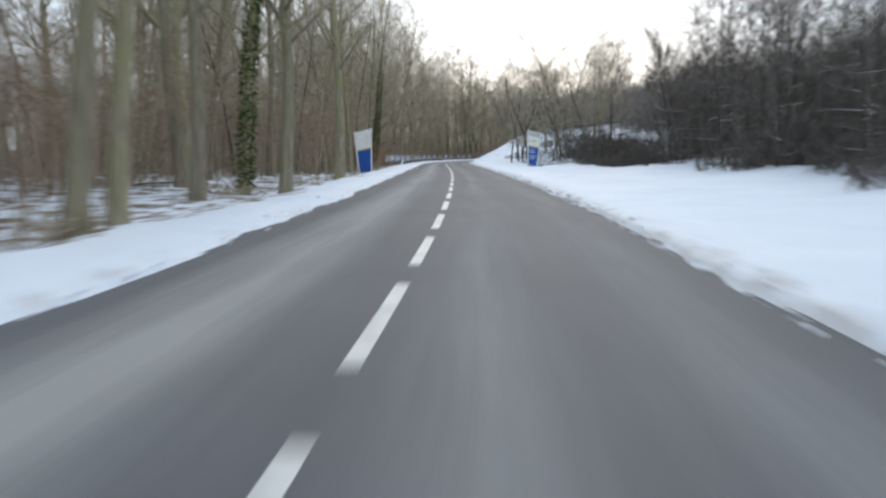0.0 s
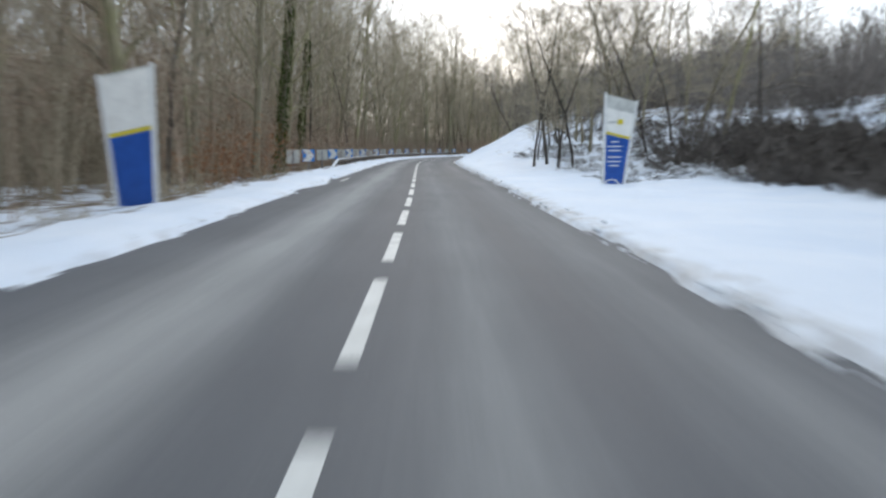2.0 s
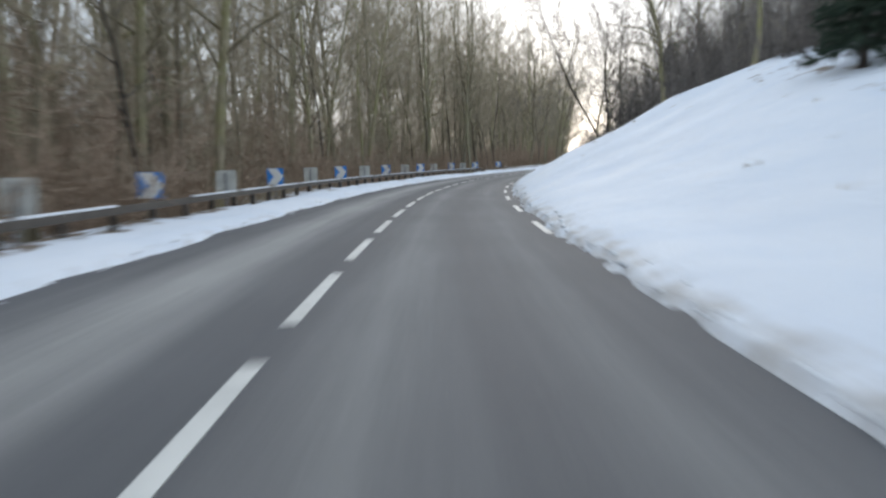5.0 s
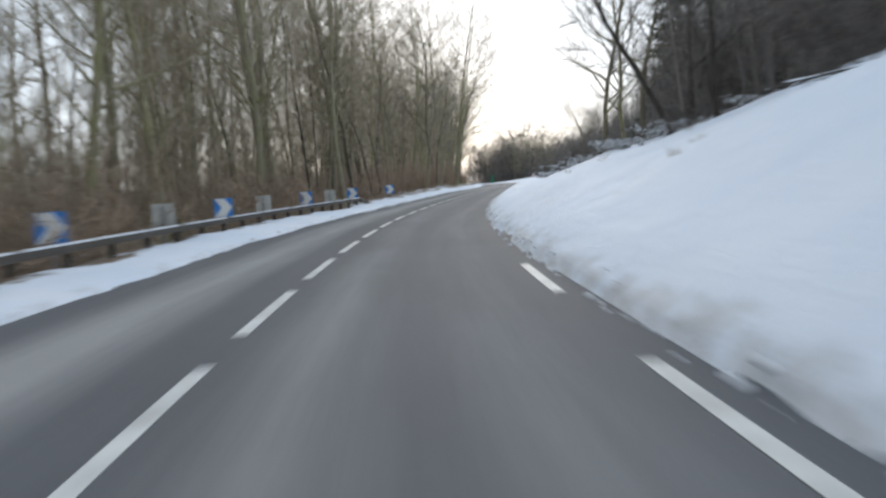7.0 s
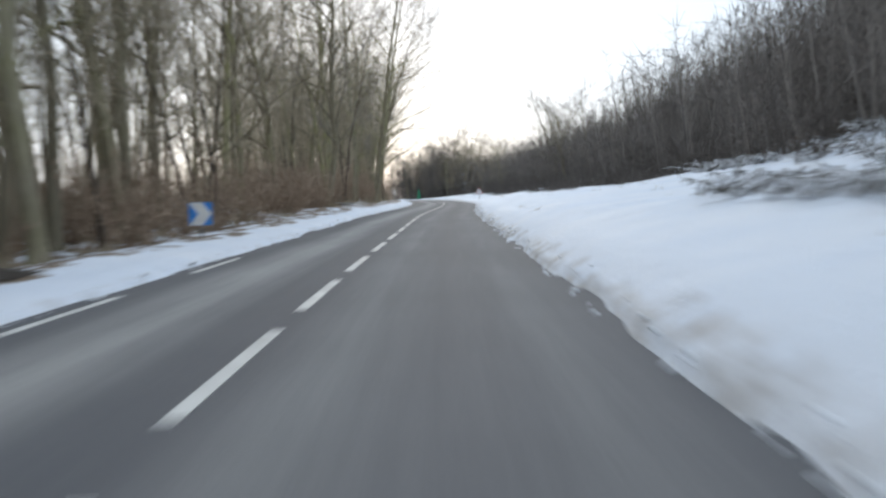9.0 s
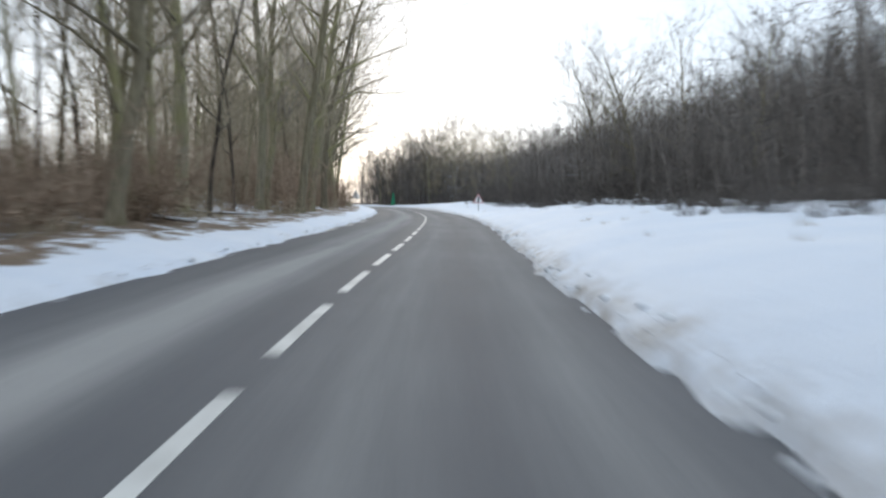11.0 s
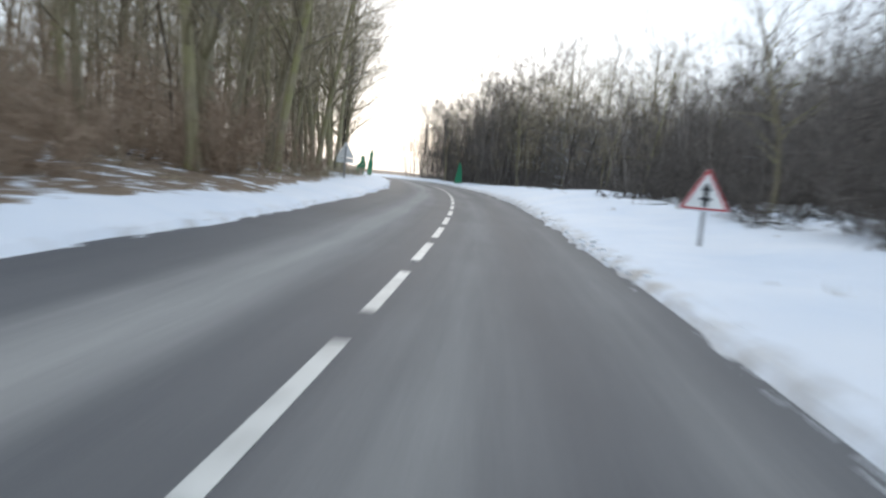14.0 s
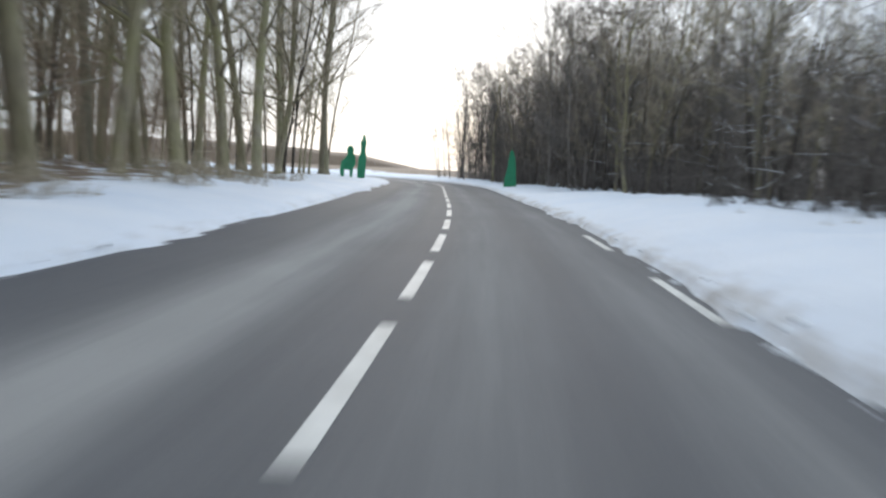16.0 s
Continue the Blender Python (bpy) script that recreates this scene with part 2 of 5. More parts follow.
# how the land lies: metres above the road, by the distance from the asphalt's edge (across) and along the road (down)
OFF_R = [0, 0.7, 2, 4, 7, 11, 16, 25, 45, 90]
LAND_R = {
    -40: [0.05, 0.16, 0.22, 0.35, 0.55, 0.9, 1.2, 1.8, 3.5, 6.0],
    45: [0.05, 0.14, 0.13, 0.1, 0.2, 0.5, 1.0, 2.0, 4.0, 7.0],
    58: [0.05, 0.14, 0.13, 0.1, 0.22, 0.6, 1.4, 2.8, 4.6, 7.0],
    74: [0.05, 0.16, 0.15, 0.15, 0.45, 1.6, 3.0, 4.4, 6.5, 9.0],
    105: [0.05, 0.22, 0.28, 0.5, 1.3, 2.7, 3.9, 5.0, 7.0, 10.0],
    135: [0.05, 0.5, 1.2, 2.3, 3.9, 5.6, 6.6, 7.6, 10.0, 14.0],
    165: [0.05, 0.5, 1.0, 1.7, 2.5, 3.2, 4.4, 6.5, 11.0, 18.0],
    180: [0.05, 0.45, 0.8, 1.1, 1.45, 2.2, 3.8, 7.0, 12.5, 20.0],
    195: [0.05, 0.45, 0.8, 1.0, 1.25, 2.0, 3.6, 7.0, 13.5, 22.0],
    240: [0.05, 0.40, 0.75, 0.95, 1.05, 1.2, 2.0, 4.5, 9.5, 16.0],
    282: [0.05, 0.20, 0.24, 0.55, 0.9, 1.1, 1.4, 2.3, 4.2, 8.0],
    310: [0.05, 0.40, 0.75, 0.95, 1.0, 1.1, 1.3, 1.8, 3.0, 5.0],
    345: [0.05, 0.22, 0.32, 0.36, 0.45, 0.6, 0.8, 1.2, 2.0, 3.0],
    390: [0.05, 0.20, 0.3, 0.3, 0.3, 0.3, 0.4, 0.5, 0.5, 0.5],
}
OFF_L = [0, 0.6, 1.8, 2.8, 4.5, 9, 16, 30, 70]
LAND_L = {
    -40: [0.04, 0.16, 0.16, 0.02, -0.05, 0.3, 1.0, 2.2, 5.0],
    55: [0.04, 0.16, 0.1, -0.18, -0.28, -0.1, 0.4, 1.2, 3.0],
    90: [0.04, 0.14, 0.18, 0.0, -0.4, -0.6, -0.6, -0.3, 0.5],
    180: [0.04, 0.14, 0.18, 0.0, -0.4, -0.8, -1.0, -1.0, -0.5],
    215: [0.05, 0.22, 0.36, 0.36, 0.4, 0.7, 0.8, 0.6, 0.0],
    260: [0.05, 0.25, 0.42, 0.45, 0.6, 1.2, 1.7, 1.4, 0.5],
    330: [0.05, 0.22, 0.35, 0.4, 0.5, 0.8, 1.0, 0.8, 0.0],
    390: [0.05, 0.15, 0.2, 0.1, 0.0, -0.2, -0.5, -1.0, -2.0],
}


def sides(table):
    return np.array(list(table), float), np.array(list(table.values()), float)


LR_S, LR_H = sides(LAND_R)
LL_S, LL_H = sides(LAND_L)


def land(s, off, ks, kh, offs):
    s, off = np.broadcast_arrays(np.asarray(s, float), np.asarray(off, float))
    cols = np.stack([np.interp(s, ks, kh[:, c]) for c in range(kh.shape[1])], -1)
    i = np.clip(np.searchsorted(offs, off, side="right") - 1, 0, len(offs) - 2)
    o = np.asarray(offs, float)
    u = np.clip((off - o[i]) / (o[i + 1] - o[i]), 0, 1)
    a = np.take_along_axis(cols, i[..., None], -1)[..., 0]
    b = np.take_along_axis(cols, (i + 1)[..., None], -1)[..., 0]
    return a * (1 - u) + b * u


def waves(x, y, size, seed):
    """Soft random swell, between about -1 and 1."""
    rng = np.random.RandomState(seed)
    out = 0.0
    for k in range(7):
        a, ph, f = rng.uniform(0, 6.28), rng.uniform(0, 6.28), rng.uniform(0.6, 1.9) / size
        out = out + np.sin((np.cos(a) * x + np.sin(a) * y) * 6.28 * f + ph)
    return out / 3.2


def wobble(s, seed):
    return 0.10 * waves(s, 0 * s, 9.0, seed) + 0.05 * waves(s, 0 * s, 2.2, seed + 1)


def height(s, lat):
    """The ground's height above the world's zero beside the road."""
    s, lat = np.broadcast_arrays(np.asarray(s, float), np.asarray(lat, float))
    r, l = lat - wide_right(s) - wobble(s, 5), -lat - wide_left(s) - wobble(s, 9)
    zr, zl = land(s, np.maximum(r, 0), LR_S, LR_H, OFF_R), land(s, np.maximum(l, 0), LL_S, LL_H, OFF_L)
    z = np.where(lat > 0, zr, zl)
    d = np.where(lat > 0, r, l)
    rough = eased(0.2, 3, d)
    z = z + rough * (0.05 * waves(s, lat, 2.6, 21) + 0.10 * waves(s, lat, 9.0, 22)) + eased(6, 20, d) * 0.35 * waves(s, lat, 21.0, 23)
    z = np.where(d < 0.02, -0.10, z)
    return z + np.interp(s, SG, RZ)


def spot(s, lat):
    x, y = plan(s, lat)
    return Vector((float(x), float(y), float(height(s, lat))))


def heading(s):
    return math.degrees(float(np.interp(s, SG, _turn)))


# ---- meshes
def mesh_of(name, verts, faces, mats, index=None, smooth=False):
    me = bpy.data.meshes.new(name)
    me.from_pydata([tuple(v) for v in verts], [], [tuple(f) for f in faces])
    for m in mats:
        me.materials.append(m)
    if index is not None:
        me.polygons.foreach_set("material_index", np.asarray(index, np.int32))
    if smooth:
        me.polygons.foreach_set("use_smooth", np.ones(len(me.polygons), bool))
    me.update()
    return me


def soup(name, verts, tris, mats, smooth=False):
    """A mesh from arrays of places and triangles."""
    me = bpy.data.meshes.new(name)
    me.vertices.add(len(verts))
    me.vertices.foreach_set("co", np.asarray(verts, np.float32).ravel())
    me.loops.add(3 * len(tris))
    me.loops.foreach_set("vertex_index", np.asarray(tris, np.int32).ravel())
    me.polygons.add(len(tris))
    me.polygons.foreach_set("loop_start", np.arange(0, 3 * len(tris), 3, dtype=np.int32))
    for m in mats:
        me.materials.append(m)
    if smooth:
        me.polygons.foreach_set("use_smooth", np.ones(len(tris), bool))
    me.update()
    me.validate()
    return me


def part(name, me, parent, label="", m=None):
    ob = new(name, me)
    ob.parent = parent
    if m is not None:
        ob.matrix_basis = m
    return tagged(ob, label) if label else ob


def box_bm(bm, x0, x1, y0, y1, z0, z1, bevel=0.0):
    made = bmesh.ops.create_cube(bm, size=1.0)["verts"]
    for v in made:
        v.co = ((x0 + x1) / 2 + v.co.x * (x1 - x0), (y0 + y1) / 2 + v.co.y * (y1 - y0), (z0 + z1) / 2 + v.co.z * (z1 - z0))
    if bevel:
        edges = list({e for v in made for e in v.link_edges})
        bmesh.ops.bevel(bm, geom=edges, offset=bevel, segments=2, affect="EDGES")


def done(bm, name, mat, smooth=False):
    me = bpy.data.meshes.new(name)
    bm.to_mesh(me)
    bm.free()
    me.materials.append(mat)
    if smooth:
        for p in me.polygons:
            p.use_smooth = True
    return me


def box(name, x0, x1, y0, y1, z0, z1, mat, bevel=0.006):
    bm = bmesh.new()
    box_bm(bm, x0, x1, y0, y1, z0, z1, bevel)
    return done(bm, name, mat)


def plate(name, outline, thick, mat, y=0.0, bevel=0.0):
    """An upright plate: an outline in x and z, given thickness along y."""
    bm = bmesh.new()
    face = bm.faces.new([bm.verts.new((x, y, z)) for x, z in outline])
    bm.faces.ensure_lookup_table()
    ext = bmesh.ops.extrude_face_region(bm, geom=[face])
    for v in ext["geom"]:
        if isinstance(v, bmesh.types.BMVert):
            v.co.y += thick
    if bevel:
        bmesh.ops.bevel(bm, geom=[e for e in bm.edges], offset=bevel, segments=1, affect="EDGES")
    bmesh.ops.recalc_face_normals(bm, faces=bm.faces)
    return done(bm, name, mat)


def pole(name, radius, z0, z1, mat, x=0.0, y=0.0, sides_=12):
    bm = bmesh.new()
    bmesh.ops.create_cone(bm, cap_ends=True, segments=sides_, radius1=radius, radius2=radius, depth=z1 - z0)
    for v in bm.verts:
        v.co += Vector((x, y, (z0 + z1) / 2))
    return done(bm, name, mat, True)


def thing(name, at, label, category, group="", turn=0.0):
    ob = new(name)
    ob.empty_display_size = 0.2
    ob.matrix_basis = pose(at[0], at[1], at[2], 0, 0, turn)
    return tagged(ob, label, category, group)


# ---- ground: one sheet of snow, verges, banks and forest floor
def build_ground():
    lat_r = np.r_[0.0, 1.5, np.array([2.2, 2.6, 2.75, 2.9, 3.0, 3.1, 3.2, 3.3, 3.4, 3.5, 3.6, 3.75, 4.0, 4.3, 4.7, 5.2, 5.8, 6.5, 7.3, 8.2, 9.2, 10.4, 11.8, 13.4, 15.2, 17.5, 20, 23, 27, 32, 38, 46, 56, 70, 90, 120])]
    lat_l = -np.r_[1.5, np.array([2.2, 2.5, 2.6, 2.7, 2.8, 2.9, 3.0, 3.1, 3.2, 3.3, 3.5, 3.7, 3.85, 4.0, 4.1, 4.25, 4.5, 4.9, 5.3, 5.8, 6.4, 7.1, 8, 9, 10.2, 11.6, 13.4, 15.5, 18, 21, 25, 30, 36, 44, 54, 68, 86, 110])]
    lat = np.sort(np.r_[lat_l, lat_r])
    s = np.r_[np.arange(-60, -8, 4.0), np.arange(-8, 380, 0.75), np.arange(380, 540, 4.0)]
    S, A = np.meshgrid(s, lat, indexing="ij")
    X, Y = plan(S, A)
    Z = height(S, A)
    V = np.stack([X, Y, Z], -1).reshape(-1, 3)
    nr, nc = len(s), len(lat)
    idx = np.arange(nr * nc).reshape(nr, nc)
    q = np.stack([idx[:-1, :-1], idx[:-1, 1:], idx[1:, 1:], idx[1:, :-1]], -1).reshape(-1, 4)
    # outwards to the horizon
    ring = np.r_[idx[0, :], idx[1:, -1], idx[-1, -2::-1], idx[-2:0:-1, 0]]
    mid = V[ring].mean(0)
    prev, faces, verts = ring, [q], [V]
    count = len(V)
    for far, drop in ((1.5, -5.0), (4.0, -34.0), (14.0, -140.0)):
        out = mid + (V[ring] - mid) * far
        out[:, 2] = V[ring][:, 2] + drop
        cur = np.arange(count, count + len(ring))
        count += len(ring)
        verts.append(out)
        faces.append(np.stack([prev, cur, np.roll(cur, -1), np.roll(prev, -1)], -1))
        prev = cur
    V2, F = np.concatenate(verts), np.concatenate(faces)
    T = np.concatenate([F[:, [0, 1, 2]], F[:, [0, 2, 3]]])
    me = soup("ground", V2, T, [GROUND], True)
    d = np.where(A > 0, A - wide_right(S), -A - wide_left(S)).ravel()
    side = (A > 0).ravel()
    sv = S.ravel()
    # leaf litter shows through the snow under the trees
    first = np.where(side, np.interp(sv, [0, 60, 72, 90, 120, 150, 165, 185, 200, 230, 320, 400], [9, 8, 8, 3.2, 7, 7.5, 6, 6, 9, 8.5, 6, 3]), np.interp(sv, [0, 80, 150, 178, 195, 215, 250, 295, 315, 340, 400], [0.9, 0.9, 0.9, 0.8, 0.6, 0.5, 0.5, 0.8, 2.4, 4.5, 4.0]))
    most = np.where(side, np.interp(sv, [0, 56, 64, 115, 140, 400], [0.85, 0.8, 0.74, 0.8, 0.7, 0.8]), np.interp(sv, [0, 60, 80, 200, 235, 250, 295, 400], [0.95, 0.95, 1.0, 1.05, 1.06, 1.08, 1.14, 0.98]))
    deep = eased(9, 22, d) * np.where(side, np.maximum(np.interp(sv, [58, 66, 112, 120], [0.5, 0.2, 0.2, 0.5]), 0.5 * eased(24, 36, d)), np.interp(sv, [240, 280], [0.5, 0.2]))
    litter = eased(-0.3, 1.0, d - first - 0.3 * waves(sv, d, 5.0, 31)) * (most + deep)
    grit = (1 - eased(0.05, 1.1, d)) * np.where(side, 0.95, 0.75)
    n_out = len(V2) - len(V)
    cover = np.stack([np.r_[litter, np.full(n_out, 1.25)], np.r_[grit, np.zeros(n_out)], np.zeros(len(V2)), np.ones(len(V2))], -1)
    at = me.attributes.new("cover", "FLOAT_COLOR", "POINT")
    at.data.foreach_set("color", cover.astype(np.float32).ravel())
    tagged(new("ground", me), "snow-covered verges, banks and leaf-strewn forest floor", "ground", kind="structure")


def build_road():
    s = np.arange(-58, 430, 1.0)
    rows = np.linspace(0, 1, 13)
    L, R = -(wide_left(s) + 0.7), wide_right(s) + 0.7
    A = L[:, None] + (R - L)[:, None] * rows[None]
    S = np.broadcast_to(s[:, None], A.shape)
    X, Y = plan(S, A)
    Z = np.interp(S, SG, RZ) - 0.006 * np.abs(A) ** 1.5 * 0.4
    V = np.stack([X, Y, Z], -1).reshape(-1, 3)
    idx = np.arange(len(V)).reshape(A.shape)
    q = np.stack([idx[:-1, :-1], idx[:-1, 1:], idx[1:, 1:], idx[1:, :-1]], -1).reshape(-1, 4)
    T = np.concatenate([q[:, [0, 1, 2]], q[:, [0, 2, 3]]])
    me = soup("road", V, T, [ASPHALT], True)
    uv = me.uv_layers.new(name="lane")
    flat = np.stack([A.ravel(), S.ravel()], -1)[T.ravel()]
    uv.data.foreach_set("uv", flat.astype(np.float32).ravel())
    road = tagged(new("road", me), "grey worn asphalt road with salt-pale wheel tracks", "road", kind="structure")
    return road


def marking(road, s0, s1, lat, wide, name):
    """One painted dash that follows the road, a few millimetres thick."""
    ss = np.linspace(s0, s1, 4)
    v, f = [], []
    for s in ss:
        for a, dz in ((lat - wide / 2, 0.001), (lat - wide / 2, 0.007), (lat + wide / 2, 0.007), (lat + wide / 2, 0.001)):
            x, y = plan(s, a)
            v.append((float(x), float(y), float(np.interp(s, SG, RZ)) - 0.0024 * abs(a) ** 1.5 + dz))
    for i in range(3):
        for j in range(3):
            f.append((4 * i + j, 4 * i + j + 1, 4 * i + j + 5, 4 * i + j + 4))
    f += [(0, 1, 2, 3), (12, 15, 14, 13)]
    part(name, mesh_of(name, v, f, [LINE]), road)


# ---- bare trees
def tubes(segs, n):
    """Tapered tubes: rows of two ends and two radii."""
    segs = np.asarray(segs, float)
    p, q, r0, r1 = segs[:, :3], segs[:, 3:6], segs[:, 6], segs[:, 7]
    d = q - p
    d /= np.linalg.norm(d, axis=1)[:, None] + 1e-9
    ref = np.where(np.abs(d[:, 2:3]) > 0.9, [[1.0, 0, 0]], [[0, 0, 1.0]])
    u = np.cross(d, ref)
    u /= np.linalg.norm(u, axis=1)[:, None]
    w = np.cross(d, u)
    a = np.arange(n) * 2 * np.pi / n
    ringv = np.cos(a)[None, :, None] * u[:, None] + np.sin(a)[None, :, None] * w[:, None]
    lo, hi = p[:, None] + ringv * r0[:, None, None], q[:, None] + ringv * r1[:, None, None]
    V = np.concatenate([lo, hi], 1).reshape(-1, 3)
    base = (np.arange(len(segs)) * 2 * n)[:, None]
    i = np.arange(n)[None]
    j = (i + 1) % n
    T = np.concatenate([np.stack([base + i, base + j, base + n + j], -1).reshape(-1, 3), np.stack([base + i, base + n + j, base + n + i], -1).reshape(-1, 3)])
    return V, T


def spikes(segs, flat=False):
    """Twigs: three-sided points, or slivers where they stand far off."""
    segs = np.asarray(segs, float)
    p, q, r = segs[:, :3], segs[:, 3:6], segs[:, 6]
    d = q - p
    d /= np.linalg.norm(d, axis=1)[:, None] + 1e-9
    ref = np.where(np.abs(d[:, 2:3]) > 0.9, [[1.0, 0, 0]], [[0, 0, 1.0]])
    u = np.cross(d, ref)
    u /= np.linalg.norm(u, axis=1)[:, None]
    w = np.cross(d, u)
    if flat:
        a = np.arange(len(segs)) * 2.4
        side = (np.cos(a)[:, None] * u + np.sin(a)[:, None] * w) * r[:, None]
        return np.stack([p - side, p + side, q], 1).reshape(-1, 3), np.arange(3 * len(segs)).reshape(-1, 3)
    a = np.arange(3) * 2 * np.pi / 3
    lo = p[:, None] + (np.cos(a)[None, :, None] * u[:, None] + np.sin(a)[None, :, None] * w[:, None]) * r[:, None, None]
    V = np.concatenate([lo, q[:, None]], 1).reshape(-1, 3)
    b = (np.arange(len(segs)) * 4)[:, None]
    T = np.concatenate([b + np.array([[0, 1, 3]]), b + np.array([[1, 2, 3]]), b + np.array([[2, 0, 3]])])
    return V, T


def joined(*pairs):
    V, T, n = [], [], 0
    for v, t in pairs:
        V.append(v)
        T.append(t + n)
        n += len(v)
    return np.concatenate(V), np.concatenate(T)


def unit(v):
    return v / (np.linalg.norm(v) + 1e-9)


def grow(seed, tall, girth, clear, limbs, subs, twigs, spread=0.30, lean=0.03, rise=0.9, sides_=8, twig_r=0.016, twig_l=1.0, light=False, flat=True, bend=0.035):
    """A bare broadleaf tree: its trunk, and its limbs, branches and twigs, as arrays."""
    rng = np.random.RandomState(seed)
    steps = 9
    pts = [np.zeros(3)]
    way = unit(np.array([rng.normal(0, lean), rng.normal(0, lean), 1.0]))
    for k in range(steps):
        way = unit(way + rng.normal(0, bend, 3) * [1, 1, 0])
        pts.append(pts[-1] + way * tall / steps)
    pts = np.array(pts)
    h = np.linspace(0, 1, steps + 1)
    rad = girth * (1 - 0.80 * h ** 0.9)
    rad[0] *= 1.55
    trunk = []
    flare = pts[0] + (pts[1] - pts[0]) * 0.22
    trunk.append([*(pts[0] - [0, 0, 0.4]), *flare, rad[0], girth])
    trunk.append([*flare, *pts[1], girth, rad[1]])
    trunk += [[*pts[i], *pts[i + 1], rad[i], rad[i + 1]] for i in range(1, steps)]
    big, mid, fine = [], [], []
    for k in range(limbs):
        u = clear + (1 - clear) * (k + rng.uniform(0, 1)) / limbs
        at = np.array([np.interp(u, h, pts[:, c]) for c in range(3)])
        az = k * 2.4 + rng.uniform(-0.5, 0.5)
        length = tall * spread * (0.5 + 0.62 * math.sin(math.pi * (0.1 + 0.8 * (u - clear) / (1 - clear)))) * rng.uniform(0.65, 1.2)
        d = unit(np.array([np.cos(az), np.sin(az), rise * rng.uniform(0.5, 1.3)]))
        r = np.interp(u, h, rad) * rng.uniform(0.35, 0.55)
        p = at
        spine = [p]
        for j in range(3):
            d = unit(d + rng.normal(0, 0.12 + 2.0 * bend, 3) + [0, 0, 0.10])
            q = p + d * length / 3
            big.append([*p, *q, r * (1 - j * 0.28), r * (0.72 - j * 0.28)])
            p = q
            spine.append(p)
        spine = np.array(spine)
        for b in range(subs):
            v = 0.25 + 0.75 * (b + rng.uniform(0, 1)) / subs
            a0 = np.array([np.interp(v * 3, range(4), spine[:, c]) for c in range(3)])
            bd = unit(unit(spine[-1] - spine[0]) + rng.normal(0, 0.55, 3) + [0, 0, 0.2])
            bl = length * rng.uniform(0.25, 0.5) * (1.15 - 0.5 * v)
            m0 = a0 + bd * bl * 0.5
            bd2 = unit(bd + rng.normal(0, 0.25, 3))
            m1 = m0 + bd2 * bl * 0.5
            br = max(r * 0.32, twig_r * 1.5)
            mid += [[*a0, *(m1 if light else m0 + (m0 - a0) * 0.3), br, 0], *([] if light else [[*m0, *m1, br * 0.55, 0]])]
            for w in range(twigs):
                e = rng.uniform(0.15, 1.0)
                t0 = a0 + (m0 - a0) * e * 2 if e < 0.5 else m0 + (m1 - m0) * (e - 0.5) * 2
                td = unit(bd2 + rng.normal(0, 0.6, 3) + [0, 0, 0.15])
                tl = rng.uniform(0.5, 1.25) * (0.45 + 0.03 * tall) * twig_l
                fine.append([*t0, *(t0 + td * tl), twig_r])
    return tubes(trunk, sides_), tubes(big, 3 if light else 5), spikes(mid), spikes(fine, flat)


def tree_kind(seed, bark, twig, limb=None, **how):
    trunk, big, mid, fine = grow(seed, **how)
    me = soup("crown", *joined(big, mid, fine), [limb or bark, twig])
    me.polygons.foreach_set("material_index", np.r_[np.zeros(len(big[1]), np.int32), np.ones(len(mid[1]) + len(fine[1]), np.int32)])
    return soup("trunk", *trunk, [bark], True), me


def thicket(seed, stems, tall, wide, twigs, twig_r=0.008, stem_r=0.02, droop=0.0, light=False):
    """A bush of many bare stems."""
    rng = np.random.RandomState(seed)
    rods, fine = [], []
    for k in range(stems):
        a, rr = rng.uniform(0, 6.28), wide * 0.35 * math.sqrt(rng.uniform(0, 1))
        p = np.array([math.cos(a) * rr, math.sin(a) * rr, -0.15])
        d = unit(np.array([math.cos(a) * 0.45, math.sin(a) * 0.45, 1.0]) + rng.normal(0, 0.22, 3))
        n = tall * rng.uniform(0.55, 1.05)
        r = stem_r * rng.uniform(0.6, 1.3)
        for j in range(3):
            q = p + d * n / 3
            rods.append([*p, *q, r * (1 - 0.3 * j), r * (0.7 - 0.3 * j) + 0.001])
            for w in range(twigs):
                e = rng.uniform(0, 1)
                t0 = p + (q - p) * e
                td = unit(d * 0.6 + rng.normal(0, 0.7, 3) + [0, 0, 0.1 - droop])
                fine.append([*t0, *(t0 + td * rng.uniform(0.25, 0.8) * (0.5 + 0.14 * tall)), twig_r])
            p = q
            d = unit(d + rng.normal(0, 0.18, 3) - [0, 0, 0.12 * droop])
    return tubes(rods, 3), spikes(fine, light)


def leaves(points, size, seed):
    """Small folded leaves at the given places."""
    rng = np.random.RandomState(seed)
    n = len(points)
    d, e = rng.normal(0, 1, (n, 3)), rng.normal(0, 1, (n, 3))
    d /= np.linalg.norm(d, axis=1)[:, None]
    e /= np.linalg.norm(e, axis=1)[:, None]
    z = size * rng.uniform(0.6, 1.3, (n, 1))
    V = np.stack([points - d * z, points + e * z * 0.45, points + d * z, points - e * z * 0.45 + np.cross(d, e) * z * 0.3], 1).reshape(-1, 3)
    b = (np.arange(n) * 4)[:, None]
    return V, np.concatenate([b + np.array([[0, 1, 2]]), b + np.array([[0, 2, 3]])])


